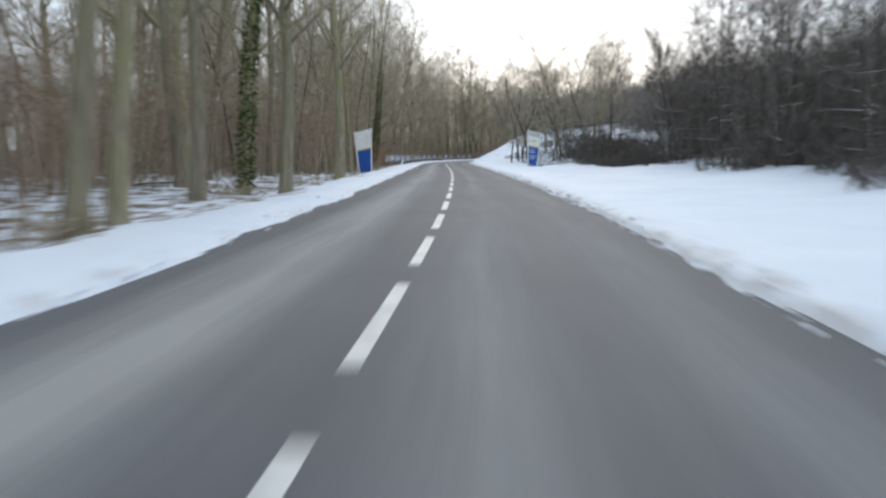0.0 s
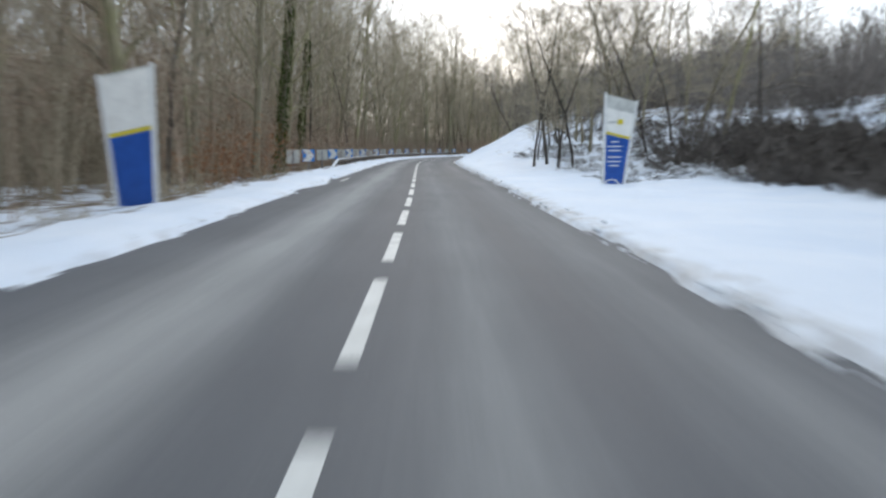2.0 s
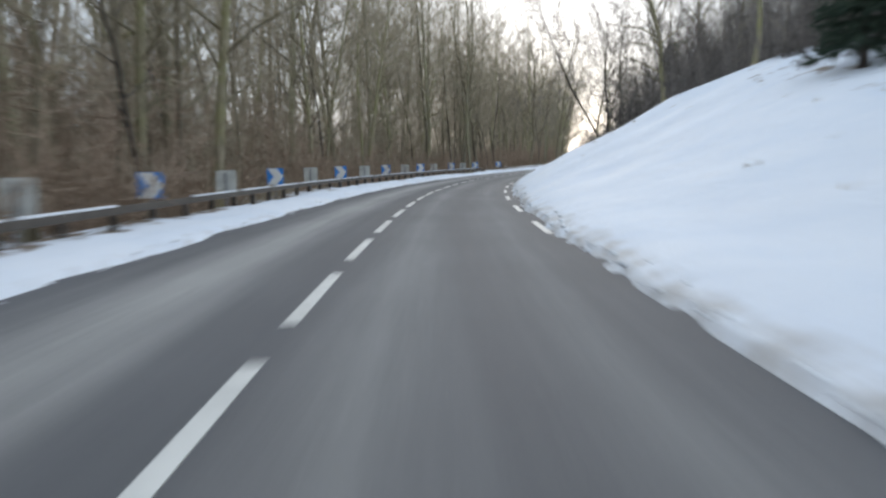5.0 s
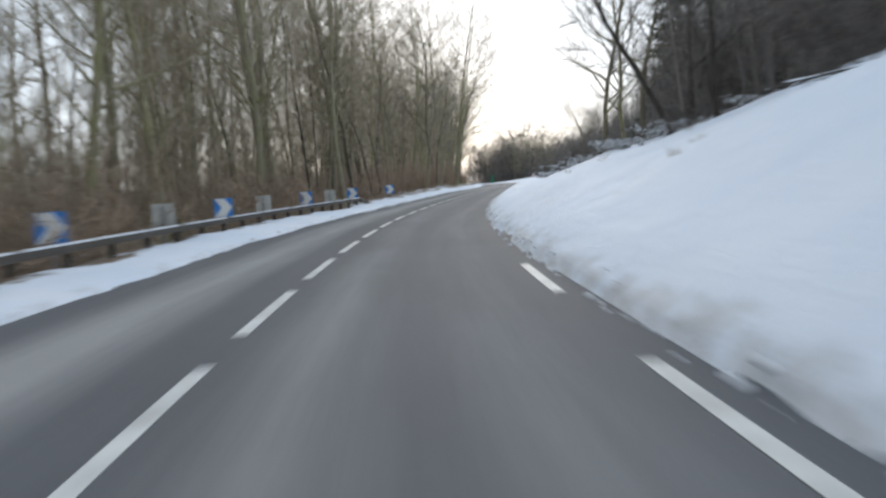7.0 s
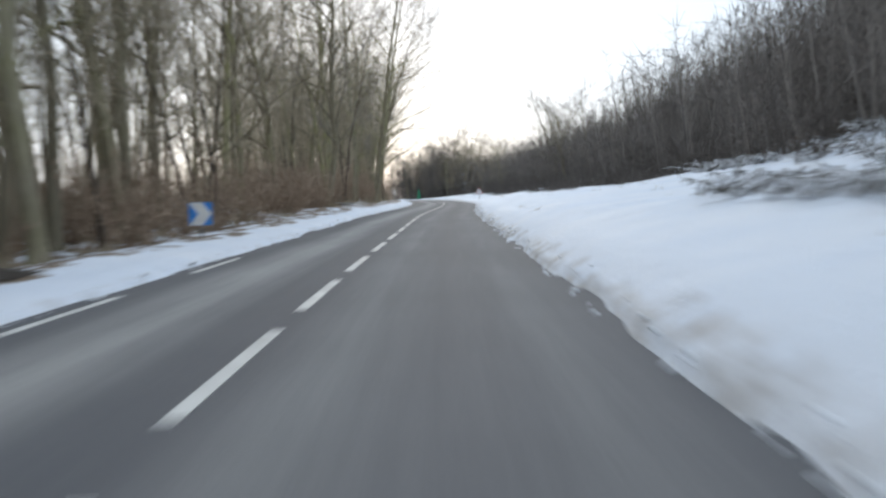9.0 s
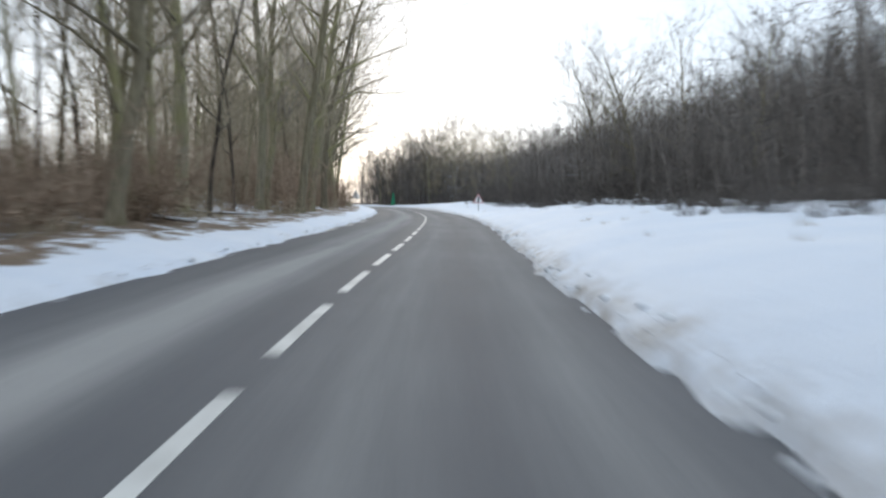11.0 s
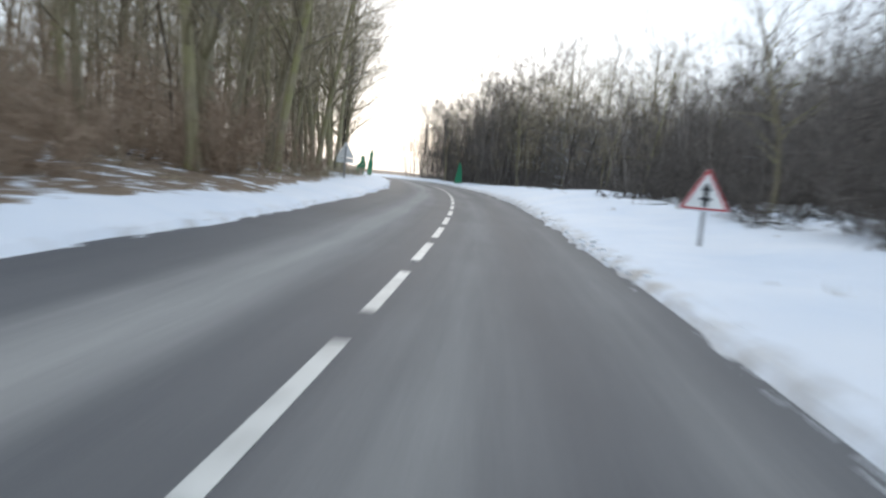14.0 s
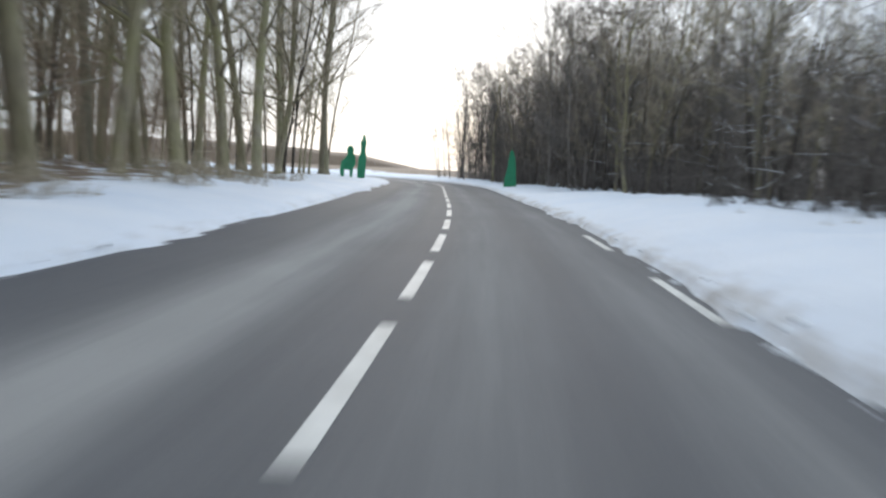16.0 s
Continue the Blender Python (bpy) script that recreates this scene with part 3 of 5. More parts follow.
def conifer(seed, tall, girth):
    """A pine with tiers of drooping needled boughs."""
    rng = np.random.RandomState(seed)
    trunk = [[0, 0, -0.3, 0, 0, tall * 0.5, girth, girth * 0.55], [0, 0, tall * 0.5, 0, 0, tall, girth * 0.55, 0.02]]
    rods, fine = [], []
    for k in range(120):
        u = 0.12 + 0.86 * k / 120
        a = k * 2.4
        n = (tall * 0.24 * (1.08 - u) + 0.3) * rng.uniform(0.6, 1.1)
        p = np.array([0, 0, tall * u])
        q = p + n * np.array([math.cos(a), math.sin(a), rng.uniform(-0.55, 0.25)])
        rods.append([*p, *q, 0.03, 0.008])
        for w in range(46):
            e = rng.uniform(0.12, 1)
            t0 = p + (q - p) * e
            td = unit((q - p) / n * 0.8 + rng.normal(0, 0.6, 3))
            fine.append([*t0, *(t0 + td * rng.uniform(0.25, 0.6)), 0.035])
    return tubes(trunk, 8), tubes(rods, 4), spikes(fine)
build_ground()
ROAD = build_road()
for k in range(-14, 92):
    marking(ROAD, DASH + 4.33 * k, DASH + 4.33 * k + 3.0, 0.0, 0.13, "centre_dash")
for s0 in (112.3, 118.8, 125.3, 131.8, 138.3, 144.8, 312, 318.5):
    marking(ROAD, s0, s0 + 3.0, 3.12 if s0 < 200 else 2.87, 0.13, "edge_dash")
for s0 in (70.2, 174.8, 181.2, 187.4, 241.2, 247.6, 254.9):
    marking(ROAD, s0, s0 + 3.0, -2.76 if s0 < 200 else -3.45, 0.13, "edge_dash")

# ---- woods
rs = random.Random(4)
KIND = {
    "beech": [tree_kind(11 + k, (BARK_BROWN, BARK_PALE, BARK_BROWN)[k], TWIG_BROWN, tall=t, girth=g, clear=c, limbs=26, subs=6, twigs=8, twig_l=1.5, spread=0.25, lean=0.03, twig_r=0.011) for k, (t, g, c) in enumerate(((21, 0.21, 0.17), (23, 0.24, 0.22), (19, 0.15, 0.14)))],
    "slim": [tree_kind(31 + k, (BARK_BROWN, BARK_DARK)[k], TWIG_BROWN, tall=t, girth=g, clear=0.14, limbs=18, subs=6, twigs=7, twig_l=1.5, spread=0.19, lean=0.05, rise=1.3, sides_=6, bend=0.06, twig_r=0.011) for k, (t, g) in enumerate(((16, 0.10), (14, 0.085)))],
    "oak": [tree_kind(51 + k, BARK_BROWN, TWIG_GREY, tall=20, girth=0.25, clear=0.2, limbs=26, subs=8, twigs=8, twig_l=1.4, spread=0.36, lean=0.06, rise=0.75, twig_r=0.010, bend=0.1) for k in range(2)],
    "young": [tree_kind(71 + k, BARK_DARK, (TWIG_GREY, TWIG_SNOWY, TWIG_GREY)[k], tall=t, girth=0.075, clear=0.16, limbs=16, subs=6, twigs=8, twig_l=1.6, spread=0.24, lean=0.09, rise=1.5, bend=0.09, sides_=6, twig_r=0.010) for k, t in enumerate((9, 7.5, 10.5))],
    "snowed": [tree_kind(81 + k, BARK_DARK, TWIG_SNOWY, limb=SNOW_LADEN, tall=t, girth=0.09, clear=0.06, limbs=16, subs=5, twigs=6, twig_l=1.3, spread=0.28, lean=0.07, rise=0.15, bend=0.05, sides_=6, twig_r=0.012) for k, t in enumerate((9, 7))],
}


def bare_tree(s, lat, kind, which, scale, label, group, turn=None, name=None, stout=1.0, tilt=0.0):
    at = spot(s, lat)
    names = {"beech": "beech_tree", "slim": "slender_tree", "oak": "oak_tree", "young": "young_tree", "snowed": "snow_laden_tree"}
    ob = thing(name or names[kind], (0, 0, 0), label, "tree", group)
    ob.matrix_basis = pose(*at, 0, 0, rs.uniform(0, 360) if turn is None else turn) @ pose(0, 0, 0, tilt, 0, 0) @ Matrix.Diagonal((scale * stout, scale * stout, scale, 1))
    trunk, crown = KIND[kind][which]
    part("trunk", trunk, ob)
    part("crown", crown, ob)
    return ob


TAKEN = []


def free_spot(x, y, gap):
    if any((x - a) ** 2 + (y - b) ** 2 < gap * gap for a, b in TAKEN):
        return False
    TAKEN.append((x, y))
    return True


LABELS = {
    "beech": "tall bare beech with a straight brown trunk in snowy litter",
    "slim": "slender bare forest tree with a thin brown trunk",
    "oak": "old bare tree with a wide crown of fine branches",
    "young": "young bare tree with dark many-branched stems in scrub",
    "snowed": "dark young tree with snow lying along its level boughs",
}
for s, lat, kind, which, scale in (
    (12.0, -5.3, "beech", 0, 0.95), (11.0, -6.8, "beech", 2, 1.0), (15.5, -6.2, "beech", 0, 1.0), (30.5, -6.2, "beech", 1, 1.0), (43.5, -6.0, "beech", 1, 1.05),
    (54.0, -12.0, "beech", 1, 1.0), (61.0, -7.4, "beech", 0, 0.9), (191.5, -7.5, "beech", 1, 0.9), (198.5, -8.4, "beech", 0, 1.0), (232.0, -7.6, "oak", 0, 1.0),
    (225.0, -9.5, "oak", 1, 0.95), (256.5, -9.0, "oak", 0, 0.95), (255.0, -6.8, "beech", 0, 1.25), (254.0, -8.8, "beech", 1, 1.0), (260.0, -7.0, "beech", 0, 1.15), (269.0, -7.2, "oak", 1, 1.0),
    (293.0, -8.2, "oak", 1, 0.85), (291.0, -7.9, "beech", 0, 1.0), (297.0, -9.2, "beech", 1, 0.95), (302.0, -10.0, "beech", 0, 1.0), (313.0, -10.5, "beech", 2, 1.1),
    (330.0, -8.4, "oak", 1, 0.95), (322.0, -9.0, "beech", 0, 1.0), (323.5, -10.0, "beech", 0, 0.9), (337.0, -8.8, "beech", 0, 1.05), (346.0, -8.5, "oak", 0, 0.8),
):
    bare_tree(s, lat, kind, which, scale, LABELS[kind], "trees of the roadside wood")
    TAKEN.append(tuple(float(v) for v in plan(s, lat)))
for s, lat, which, scale in ((85.5, 6.7, 1, 0.8), (85.9, 7.5, 1, 0.9), (88.0, 8.6, 1, 0.85), (82.0, 7.5, 1, 0.75), (80.0, 7.9, 1, 0.8), (97.0, 9.0, 1, 0.7), (93.0, 8.0, 1, 0.6), (72.0, 12.5, 0, 0.85), (101.0, 10.0, 1, 0.8), (107.0, 11.5, 1, 0.85), (91.0, 11.0, 0, 0.8), (104.0, 12.5, 0, 0.85), (112.0, 12.0, 1, 0.9), (76.0, 10.5, 1, 0.75), (78.5, 13.5, 0, 0.8), (84.0, 14.0, 1, 0.8), (94.5, 14.0, 1, 0.85), (98.5, 12.0, 0, 0.8), (89.5, 16.5, 0, 0.85), (73.5, 14.5, 1, 0.8), (101.5, 17.0, 0, 0.85), (109.0, 15.5, 1, 0.85)):
    bare_tree(s, lat, "slim", which, scale * (0.72 if s < 115 else 1), "slim dark bare tree standing in bank snow", "trees on the near bank", stout=1.7 if s < 115 else 1.0, tilt=rs.uniform(-7, 7) if s < 115 else 0.0)
    TAKEN.append(tuple(float(v) for v in plan(s, lat)))

# the wood on the far side of the other lane
count = 0
for k in range(4000):
    s = rs.uniform(-4, 384) if rs.random() < 0.72 else rs.uniform(300, 384)
    d = 4.2 + 24 * rs.random() ** 1.5
    lat = -(float(wide_left(s)) + d)
    x, y = plan(s, lat)
    if (200 < s < 248 and rs.random() < 0.6) or (248 < s < 300 and d > 7 and rs.random() < 0.45) or not free_spot(float(x), float(y), 2.3 + 0.03 * d):
        continue
    kind = "beech" if rs.random() < 0.55 else "slim"
    bare_tree(s, lat, kind, rs.randrange(len(KIND[kind])), rs.uniform(0.82, 1.12), LABELS[kind], "trees of the roadside wood")
    count += 1
    if count >= 225:
        break

for s0, s1, n, near, deep in ((306, 380, 34, 4.6, 18), (166, 200, 26, 4.4, 12), (96, 160, 22, 4.6, 14), (196, 228, 16, 7.0, 18), (186, 216, 14, 4.6, 8), (226, 252, 15, 4.3, 8)):
    for k in range(600):
        s = rs.uniform(s0, s1)
        d = near + deep * rs.random() ** 1.3
        lat = -(float(wide_left(s)) + d)
        x, y = plan(s, lat)
        if n == 0:
            break
        if not free_spot(float(x), float(y), 1.5):
            continue
        kind = "slim" if rs.random() < 0.7 else "beech"
        bare_tree(s, lat, kind, rs.randrange(len(KIND[kind])), rs.uniform(0.85, 1.15), LABELS[kind], "trees of the roadside wood", tilt=rs.uniform(-4, 4))
        n -= 1

# scrub and young trees on the near side
count = 0
for k in range(4000):
    s = rs.uniform(20, 380) if rs.random() < 0.6 else rs.uniform(300, 380)
    first = float(np.interp(s, [0, 60, 85, 110, 135, 165, 195, 240, 270, 310, 340, 372], [13, 11, 6, 10, 10, 8, 14, 12, 8, 7.5, 5, 3.5]))
    d = first + 14 * rs.random() ** 1.3
    lat = float(wide_right(s)) + d
    x, y = plan(s, lat)
    if not free_spot(float(x), float(y), 2.2):
        continue
    tall = s > 318 or (85 < s < 175)
    if s > 318:
        d = float(np.interp(s, [318, 340, 372], [6.5, 5, 3.5])) + 9 * rs.random()
        lat = float(wide_right(s)) + d
    if rs.random() < (0.94 if 200 < s < 312 else 0.55 if s < 85 else 0.0):
        continue
    kind = ("slim" if rs.random() < 0.6 else "beech") if tall and rs.random() < 0.8 else "young" if s < 80 else "slim" if rs.random() < 0.55 else "oak"
    bare_tree(s, lat, kind, rs.randrange(len(KIND[kind])), rs.uniform(0.7, 1.05) * ((0.42 if s < 118 else 0.58 if s < 180 else 0.52 if s < 340 else 0.6) if tall else 0.52 if kind == "slim" else 1.05 if kind == "young" else 0.45), LABELS[kind], "trees on the near bank")
    count += 1
    if count >= 120:
        break


# front rows that the sky's light picks out
for s0, s1, n, near, deep, kind, lo, hi in ((318, 370, 26, 0.6, 4, "snowed", 0.6, 0.95), (24, 60, 8, 0.5, 5, "snowed", 0.6, 0.9), (262, 300, 5, 1.5, 4, "snowed", 0.5, 0.7), (28, 58, 13, 1.0, 8, "young", 0.9, 1.2)):
    for k in range(n):
        s = s0 + (s1 - s0) * (k + rs.random()) / n
        first = float(np.interp(s, [0, 60, 270, 320, 350, 372], [10, 9.5, 6.5, 6.0, 5.0, 3.5]))
        bare_tree(s, float(wide_right(s)) + first + near + deep * rs.random(), kind, rs.randrange(2), rs.uniform(lo, hi), LABELS[kind], "trees on the near bank", tilt=rs.uniform(-5, 5))
for s, lat, scale in ((157.5, 9.2, 0.95), (161.0, 8.9, 1.05), (163.5, 10.2, 1.1), (167.5, 10.6, 1.0)):
    bare_tree(s, lat, "young", rs.randrange(3), scale, LABELS["young"], "trees on the near bank", tilt=rs.uniform(-6, 6), stout=1.2)


def scatter(name, protos, spots, mat, label, category):
    """Many alike plants as one thing of kind stuff."""
    V, T, n = [], [], 0
    for x, y, z, k, turn, size in spots:
        v, t = protos[k]
        c, q = math.cos(turn) * size, math.sin(turn) * size
        w = np.stack([v[:, 0] * c - v[:, 1] * q + x, v[:, 0] * q + v[:, 1] * c + y, v[:, 2] * size + z], -1)
        V.append(w)
        T.append(t + n)
        n += len(v)
    me = soup(name, np.concatenate(V), np.concatenate(T), [mat])
    return tagged(new(name, me), label, category, kind="stuff")


def spread_spots(n, s_range, d_of, side, kinds, sizes, keep=lambda s, d: True):
    out = []
    while len(out) < n:
        s = rs.uniform(*s_range)
        d = d_of(s)
        if not keep(s, d):
            continue
        lat = side * (float((wide_right if side > 0 else wide_left)(s)) + d)
        p = spot(s, lat)
        out.append((p.x, p.y, p.z, rs.randrange(kinds), rs.uniform(0, 6.28), rs.uniform(*sizes)))
    return out


def far_kind(seed, **how):
    return joined(*grow(seed, **how))


FAR = [far_kind(91 + k, tall=t, girth=0.17, clear=c, limbs=14, subs=6, twigs=9, spread=0.24, sides_=5, twig_r=0.02, twig_l=1.2, light=True) for k, (t, c) in enumerate(((21, 0.16), (23, 0.22), (18, 0.12)))]
scatter("distant_wood", FAR, spread_spots(220, (-12, 384), lambda s: 13 + 70 * rs.random() ** 1.7, -1, 3, (0.8, 1.15), lambda s, d: rs.random() < np.interp(s, [0, 45, 60, 110, 150, 195, 205, 235, 260, 345, 380], [0.5, 0.5, 0.8, 0.9, 0.7, 0.5, 0.2, 0.15, 0.2, 0.2, 0.3]) and (s < 130 or d < 34)), TWIG_BROWN, "deep bare brown wood behind the roadside trees", "woodland")


# ---- the dense young thicket on the near bank
def coppice(seed, stems, twigs):
    """A clump of upright young stems, six metres tall, with twigs that fan upwards."""
    rng = np.random.RandomState(seed)
    rods, fine = [], []
    for k in range(stems):
        a, rr = rng.uniform(0, 6.28), 1.5 * math.sqrt(rng.uniform(0, 1))
        p = np.array([math.cos(a) * rr, math.sin(a) * rr, -0.3])
        d = unit(np.array([math.cos(a) * 0.12, math.sin(a) * 0.12, 1.0]) + rng.normal(0, 0.07, 3))
        n = 6.0 * rng.uniform(0.55, 1.0)
        rods.append([*p, *(p + d * n), rng.uniform(0.018, 0.04)])
        for w in range(twigs):
            e = rng.uniform(0.02, 0.95) ** 0.8
            td = unit(d * 0.6 + rng.normal(0, 0.55, 3))
            t0 = p + d * n * e
            fine.append([*t0, *(t0 + td * rng.uniform(0.8, 1.8) * (1.15 - 0.6 * e)), rng.uniform(0.007, 0.014)])
    return joined(spikes(rods), spikes(fine, True))


def thicket_top(s):
    return float(np.interp(s, [20, 50, 62, 90, 130, 150, 185, 215, 235, 255, 290, 320, 335, 350, 372], [8.5, 8.0, 5.6, 5.2, 6.2, 7.5, 8.6, 9.6, 9.6, 7.8, 7.8, 7.4, 8.2, 10.5, 11.5]))


def scrub_from(s):
    return float(np.interp(s, [0, 60, 80, 100, 117, 135, 150, 172, 185, 205, 240, 270, 320, 350, 372], [10, 9.5, 8.5, 10, 11, 9.5, 7.5, 7.5, 9.5, 13, 10, 6.5, 6.0, 5.0, 3.5]))


def wood_from(s):
    """Where the close wood begins, behind the open snowy slope by the first bend."""
    return scrub_from(min(s, 372)) + float(np.interp(s, [58, 70, 108, 118], [0, 7, 7, 0]))


COPPICE = [coppice(401 + k, 6, 42) for k in range(6)]


def coppice_spots(n):
    out = []
    while len(out) < n:
        s = rs.uniform(15, 390)
        if s > 322 and rs.random() < 0.4:
            continue
        d = wood_from(s) + 0.3 + float(np.interp(s, [154, 162, 182, 190, 315, 330, 345, 365], [0.24, 0.02, 0.02, 0.24, 0.24, 0.5, 0.35, 0.12])) * thicket_top(s) + (34 if 200 < s < 345 else 20) * rs.random() ** 1.35
        p = spot(s, float(wide_right(s)) + d)
        out.append((p.x, p.y, p.z, rs.randrange(6), rs.uniform(0, 6.28), thicket_top(s) / 6.0 * rs.uniform(0.72, 1.08) * (1 + (0.025 * min(20, d - wood_from(s)) if 200 < s < 335 else 0))))
    return out


CLUMPS = coppice_spots(2300)
snowy_end = lambda c: (c[1] < 58 and c[3] != 0) or (c[1] > 312 and c[3] < 3)
scatter("young_thicket", COPPICE, [c for c in CLUMPS if not snowy_end(c)], TWIG_GREY, "dense grey thicket of young bare stems on the bank", "thicket")
scatter("snowy_thicket", COPPICE, [c for c in CLUMPS if snowy_end(c)], TWIG_SNOWY, "dense dark thicket with snow caught on its twigs", "thicket")
BROWN_CLUMPS = spread_spots(290, (60, 140), lambda s: 7 + 24 * rs.random() ** 1.2, -1, 6, (0.9, 1.6)) + spread_spots(240, (135, 200), lambda s: 7 + 24 * rs.random() ** 1.2, -1, 6, (0.75, 1.4)) + spread_spots(50, (200, 240), lambda s: 7 + 18 * rs.random(), -1, 6, (0.5, 0.9)) + spread_spots(100, (-6, 92), lambda s: 10 + 25 * rs.random(), -1, 6, (0.8, 1.4)) + spread_spots(70, (240, 300), lambda s: 6 + 16 * rs.random(), -1, 6, (0.5, 0.9)) + spread_spots(45, (226, 262), lambda s: 6 + 9 * rs.random(), -1, 6, (0.4, 0.75)) + spread_spots(90, (280, 384), lambda s: 15 + 16 * rs.random(), -1, 6, (0.4, 0.75))
scatter("brown_thicket", COPPICE, BROWN_CLUMPS, TWIG_BROWN, "brown young growth filling the space between trunks", "thicket")
# young beeches whose lower stems are bare, so that the snowy floor shows beneath their twigs
def sapling_stand(seed):
    rng = np.random.RandomState(seed)
    rods, fine = [], []
    for k in range(5):
        a, rr = rng.uniform(0, 6.28), 1.6 * math.sqrt(rng.uniform(0, 1))
        p = np.array([math.cos(a) * rr, math.sin(a) * rr, -0.2])
        d = unit(np.array([0, 0, 1.0]) + rng.normal(0, 0.10, 3))
        n = rng.uniform(3.6, 6.0)
        rods.append([*p, *(p + d * n), 0.035])
        for w in range(40):
            t0 = p + d * n * rng.uniform(0.36, 0.95)
            td = unit(d * 0.2 + rng.normal(0, 0.6, 3) * [1, 1, 0.45])
            fine.append([*t0, *(t0 + td * rng.uniform(0.7, 1.7)), rng.uniform(0.008, 0.016)])
    return joined(spikes(rods), spikes(fine, True))


STAND = [sapling_stand(421 + k) for k in range(3)]
scatter("young_beeches", STAND, spread_spots(100, (268, 350), lambda s: 6.5 + 13 * rs.random(), -1, 3, (0.75, 1.1)) + spread_spots(110, (60, 150), lambda s: 5.5 + 14 * rs.random(), -1, 3, (0.8, 1.5)) + spread_spots(80, (-6, 62), lambda s: 6 + 14 * rs.random(), -1, 3, (0.8, 1.3)), TWIG_RED, "brown young beeches with bare feet among the tall trunks", "undergrowth")
FAR_R = [far_kind(97 + k, tall=t, girth=0.11, clear=0.14, limbs=17, subs=7, twigs=9, spread=0.30, rise=0.8, sides_=5, twig_r=0.014, twig_l=1.5, light=True) for k, t in enumerate((12, 14, 10))]
scatter("hillside_wood", FAR_R, spread_spots(270, (24, 374), lambda s: float(np.interp(s, [0, 100, 135, 200, 300, 340, 374], [20, 17, 15, 18, 15, 9, 5])) + 55 * rs.random() ** 1.5, 1, 3, (0.45, 0.75), lambda s, d: s > 122 or (s < 50 and d < 40)) + spread_spots(26, (352, 388), lambda s: 4.0 + 8 * rs.random(), 1, 3, (0.8, 1.0)), TWIG_GREY, "dense bare grey-brown wood on the rising hillside", "woodland")

SAPLING = [joined(*thicket(101 + k, 9, t, 3.4, 26, 0.014, 0.03, 0.0, True)) for k, t in enumerate((6.0, 8.0, 4.5))]
scatter("saplings", SAPLING, spread_spots(220, (-8, 384), lambda s: 8.5 + 30 * rs.random() ** 1.4, -1, 3, (0.7, 1.3), lambda s, d: s < 205 or (s > 300 and d > 18)), TWIG_BROWN, "crowded brown saplings and brush between the trunks", "undergrowth")


# ---- the low wooded ridge beyond the bend
def far_ridge():
    rng = np.random.RandomState(77)
    v, f = [], []
    n = 120
    for k in range(n + 1):
        a = math.radians(-75 + 150 * k / n)
        top = float(np.interp(math.degrees(a), [-75, -12, -4, 2, 8, 30, 75], [6, 4, 0.5, -11, -15, -13, -10])) + rng.uniform(-0.5, 0.5)
        for r, z in ((470, -48), (555, top - 3), (575, top), (680, -52)):
            v.append((24 + math.sin(a) * r, 300 + math.cos(a) * r, z))
    for k in range(n):
        for j in range(3):
            f.append((4 * k + j, 4 * k + j + 1, 4 * k + j + 5, 4 * k + j + 4))
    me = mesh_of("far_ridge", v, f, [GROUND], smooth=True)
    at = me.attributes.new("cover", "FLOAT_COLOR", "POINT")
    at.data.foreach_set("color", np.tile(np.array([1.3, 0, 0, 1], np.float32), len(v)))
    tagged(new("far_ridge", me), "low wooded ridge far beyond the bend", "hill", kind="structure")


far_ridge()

# ---- undergrowth
BUSH = [joined(*thicket(111 + k, 16, t, 2.2, 14, 0.014, 0.024, 0.0, True)) for k, t in enumerate((2.6, 3.3, 2.0))]
scatter("brown_undergrowth", BUSH, spread_spots(230, (70, 310), lambda s: 3.7 + 9 * rs.random() ** 1.6, -1, 3, (0.7, 1.35), lambda s, d: 92 < s < 250 or (258 < s < 308 and rs.random() < 0.9) or rs.random() < 0.08), TWIG_RED, "russet bare undergrowth along the wood's edge", "undergrowth")
SCRUB = [joined(*thicket(121 + k, 15, t, 3.2, 20, 0.013, 0.03, 0.4, True)) for k, t in enumerate((3.8, 5.0, 3.0))]
scatter("snowy_scrub", SCRUB, spread_spots(170, (15, 372), lambda s: scrub_from(s) + 8 * rs.random() ** 1.5, 1, 3, (0.6, 1.0), lambda s, d: rs.random() < np.interp(s, [15, 60, 80, 84, 125, 130, 215, 225, 320, 335], [1, 1, 0.8, 0.3, 0.3, 0.5, 0.6, 1, 1, 0.5])), TWIG_SNOWY, "tangled dark scrub dusted with snow on the bank", "scrub")
LOW = [joined(*thicket(131 + k, 10, 1.0, 2.4, 14, 0.010, 0.014, 1.6, True)) for k in range(2)]
scatter("low_bramble", LOW, spread_spots(170, (15, 330), lambda s: scrub_from(s) - 2.0 + 6 * rs.random(), 1, 2, (0.6, 1.5)), TWIG_SNOWY, "low arching brambles weighed down by snow", "bramble")
MOUND = [joined(*thicket(181 + k, 16, 1.3, 2.6, 18, 0.022, 0.018, 2.2, True)) for k in range(3)]
scatter("snowy_brambles", MOUND, spread_spots(120, (52, 268), lambda s: scrub_from(s) - 1.6 + 3.4 * rs.random(), 1, 3, (0.55, 1.0), lambda s, d: s < 74 or (220 < s and rs.random() < 0.35)), TWIG_SNOWY, "mounds of brambles heaped with snow at the thicket's foot", "bramble")
scatter("snowy_brambles", MOUND, spread_spots(16, (60, 72), lambda s: 8 + 4 * rs.random(), 1, 3, (1.0, 1.7)), TWIG_SNOWY, "tall mound of brambles heaped with snow beside the welcome board", "bramble")
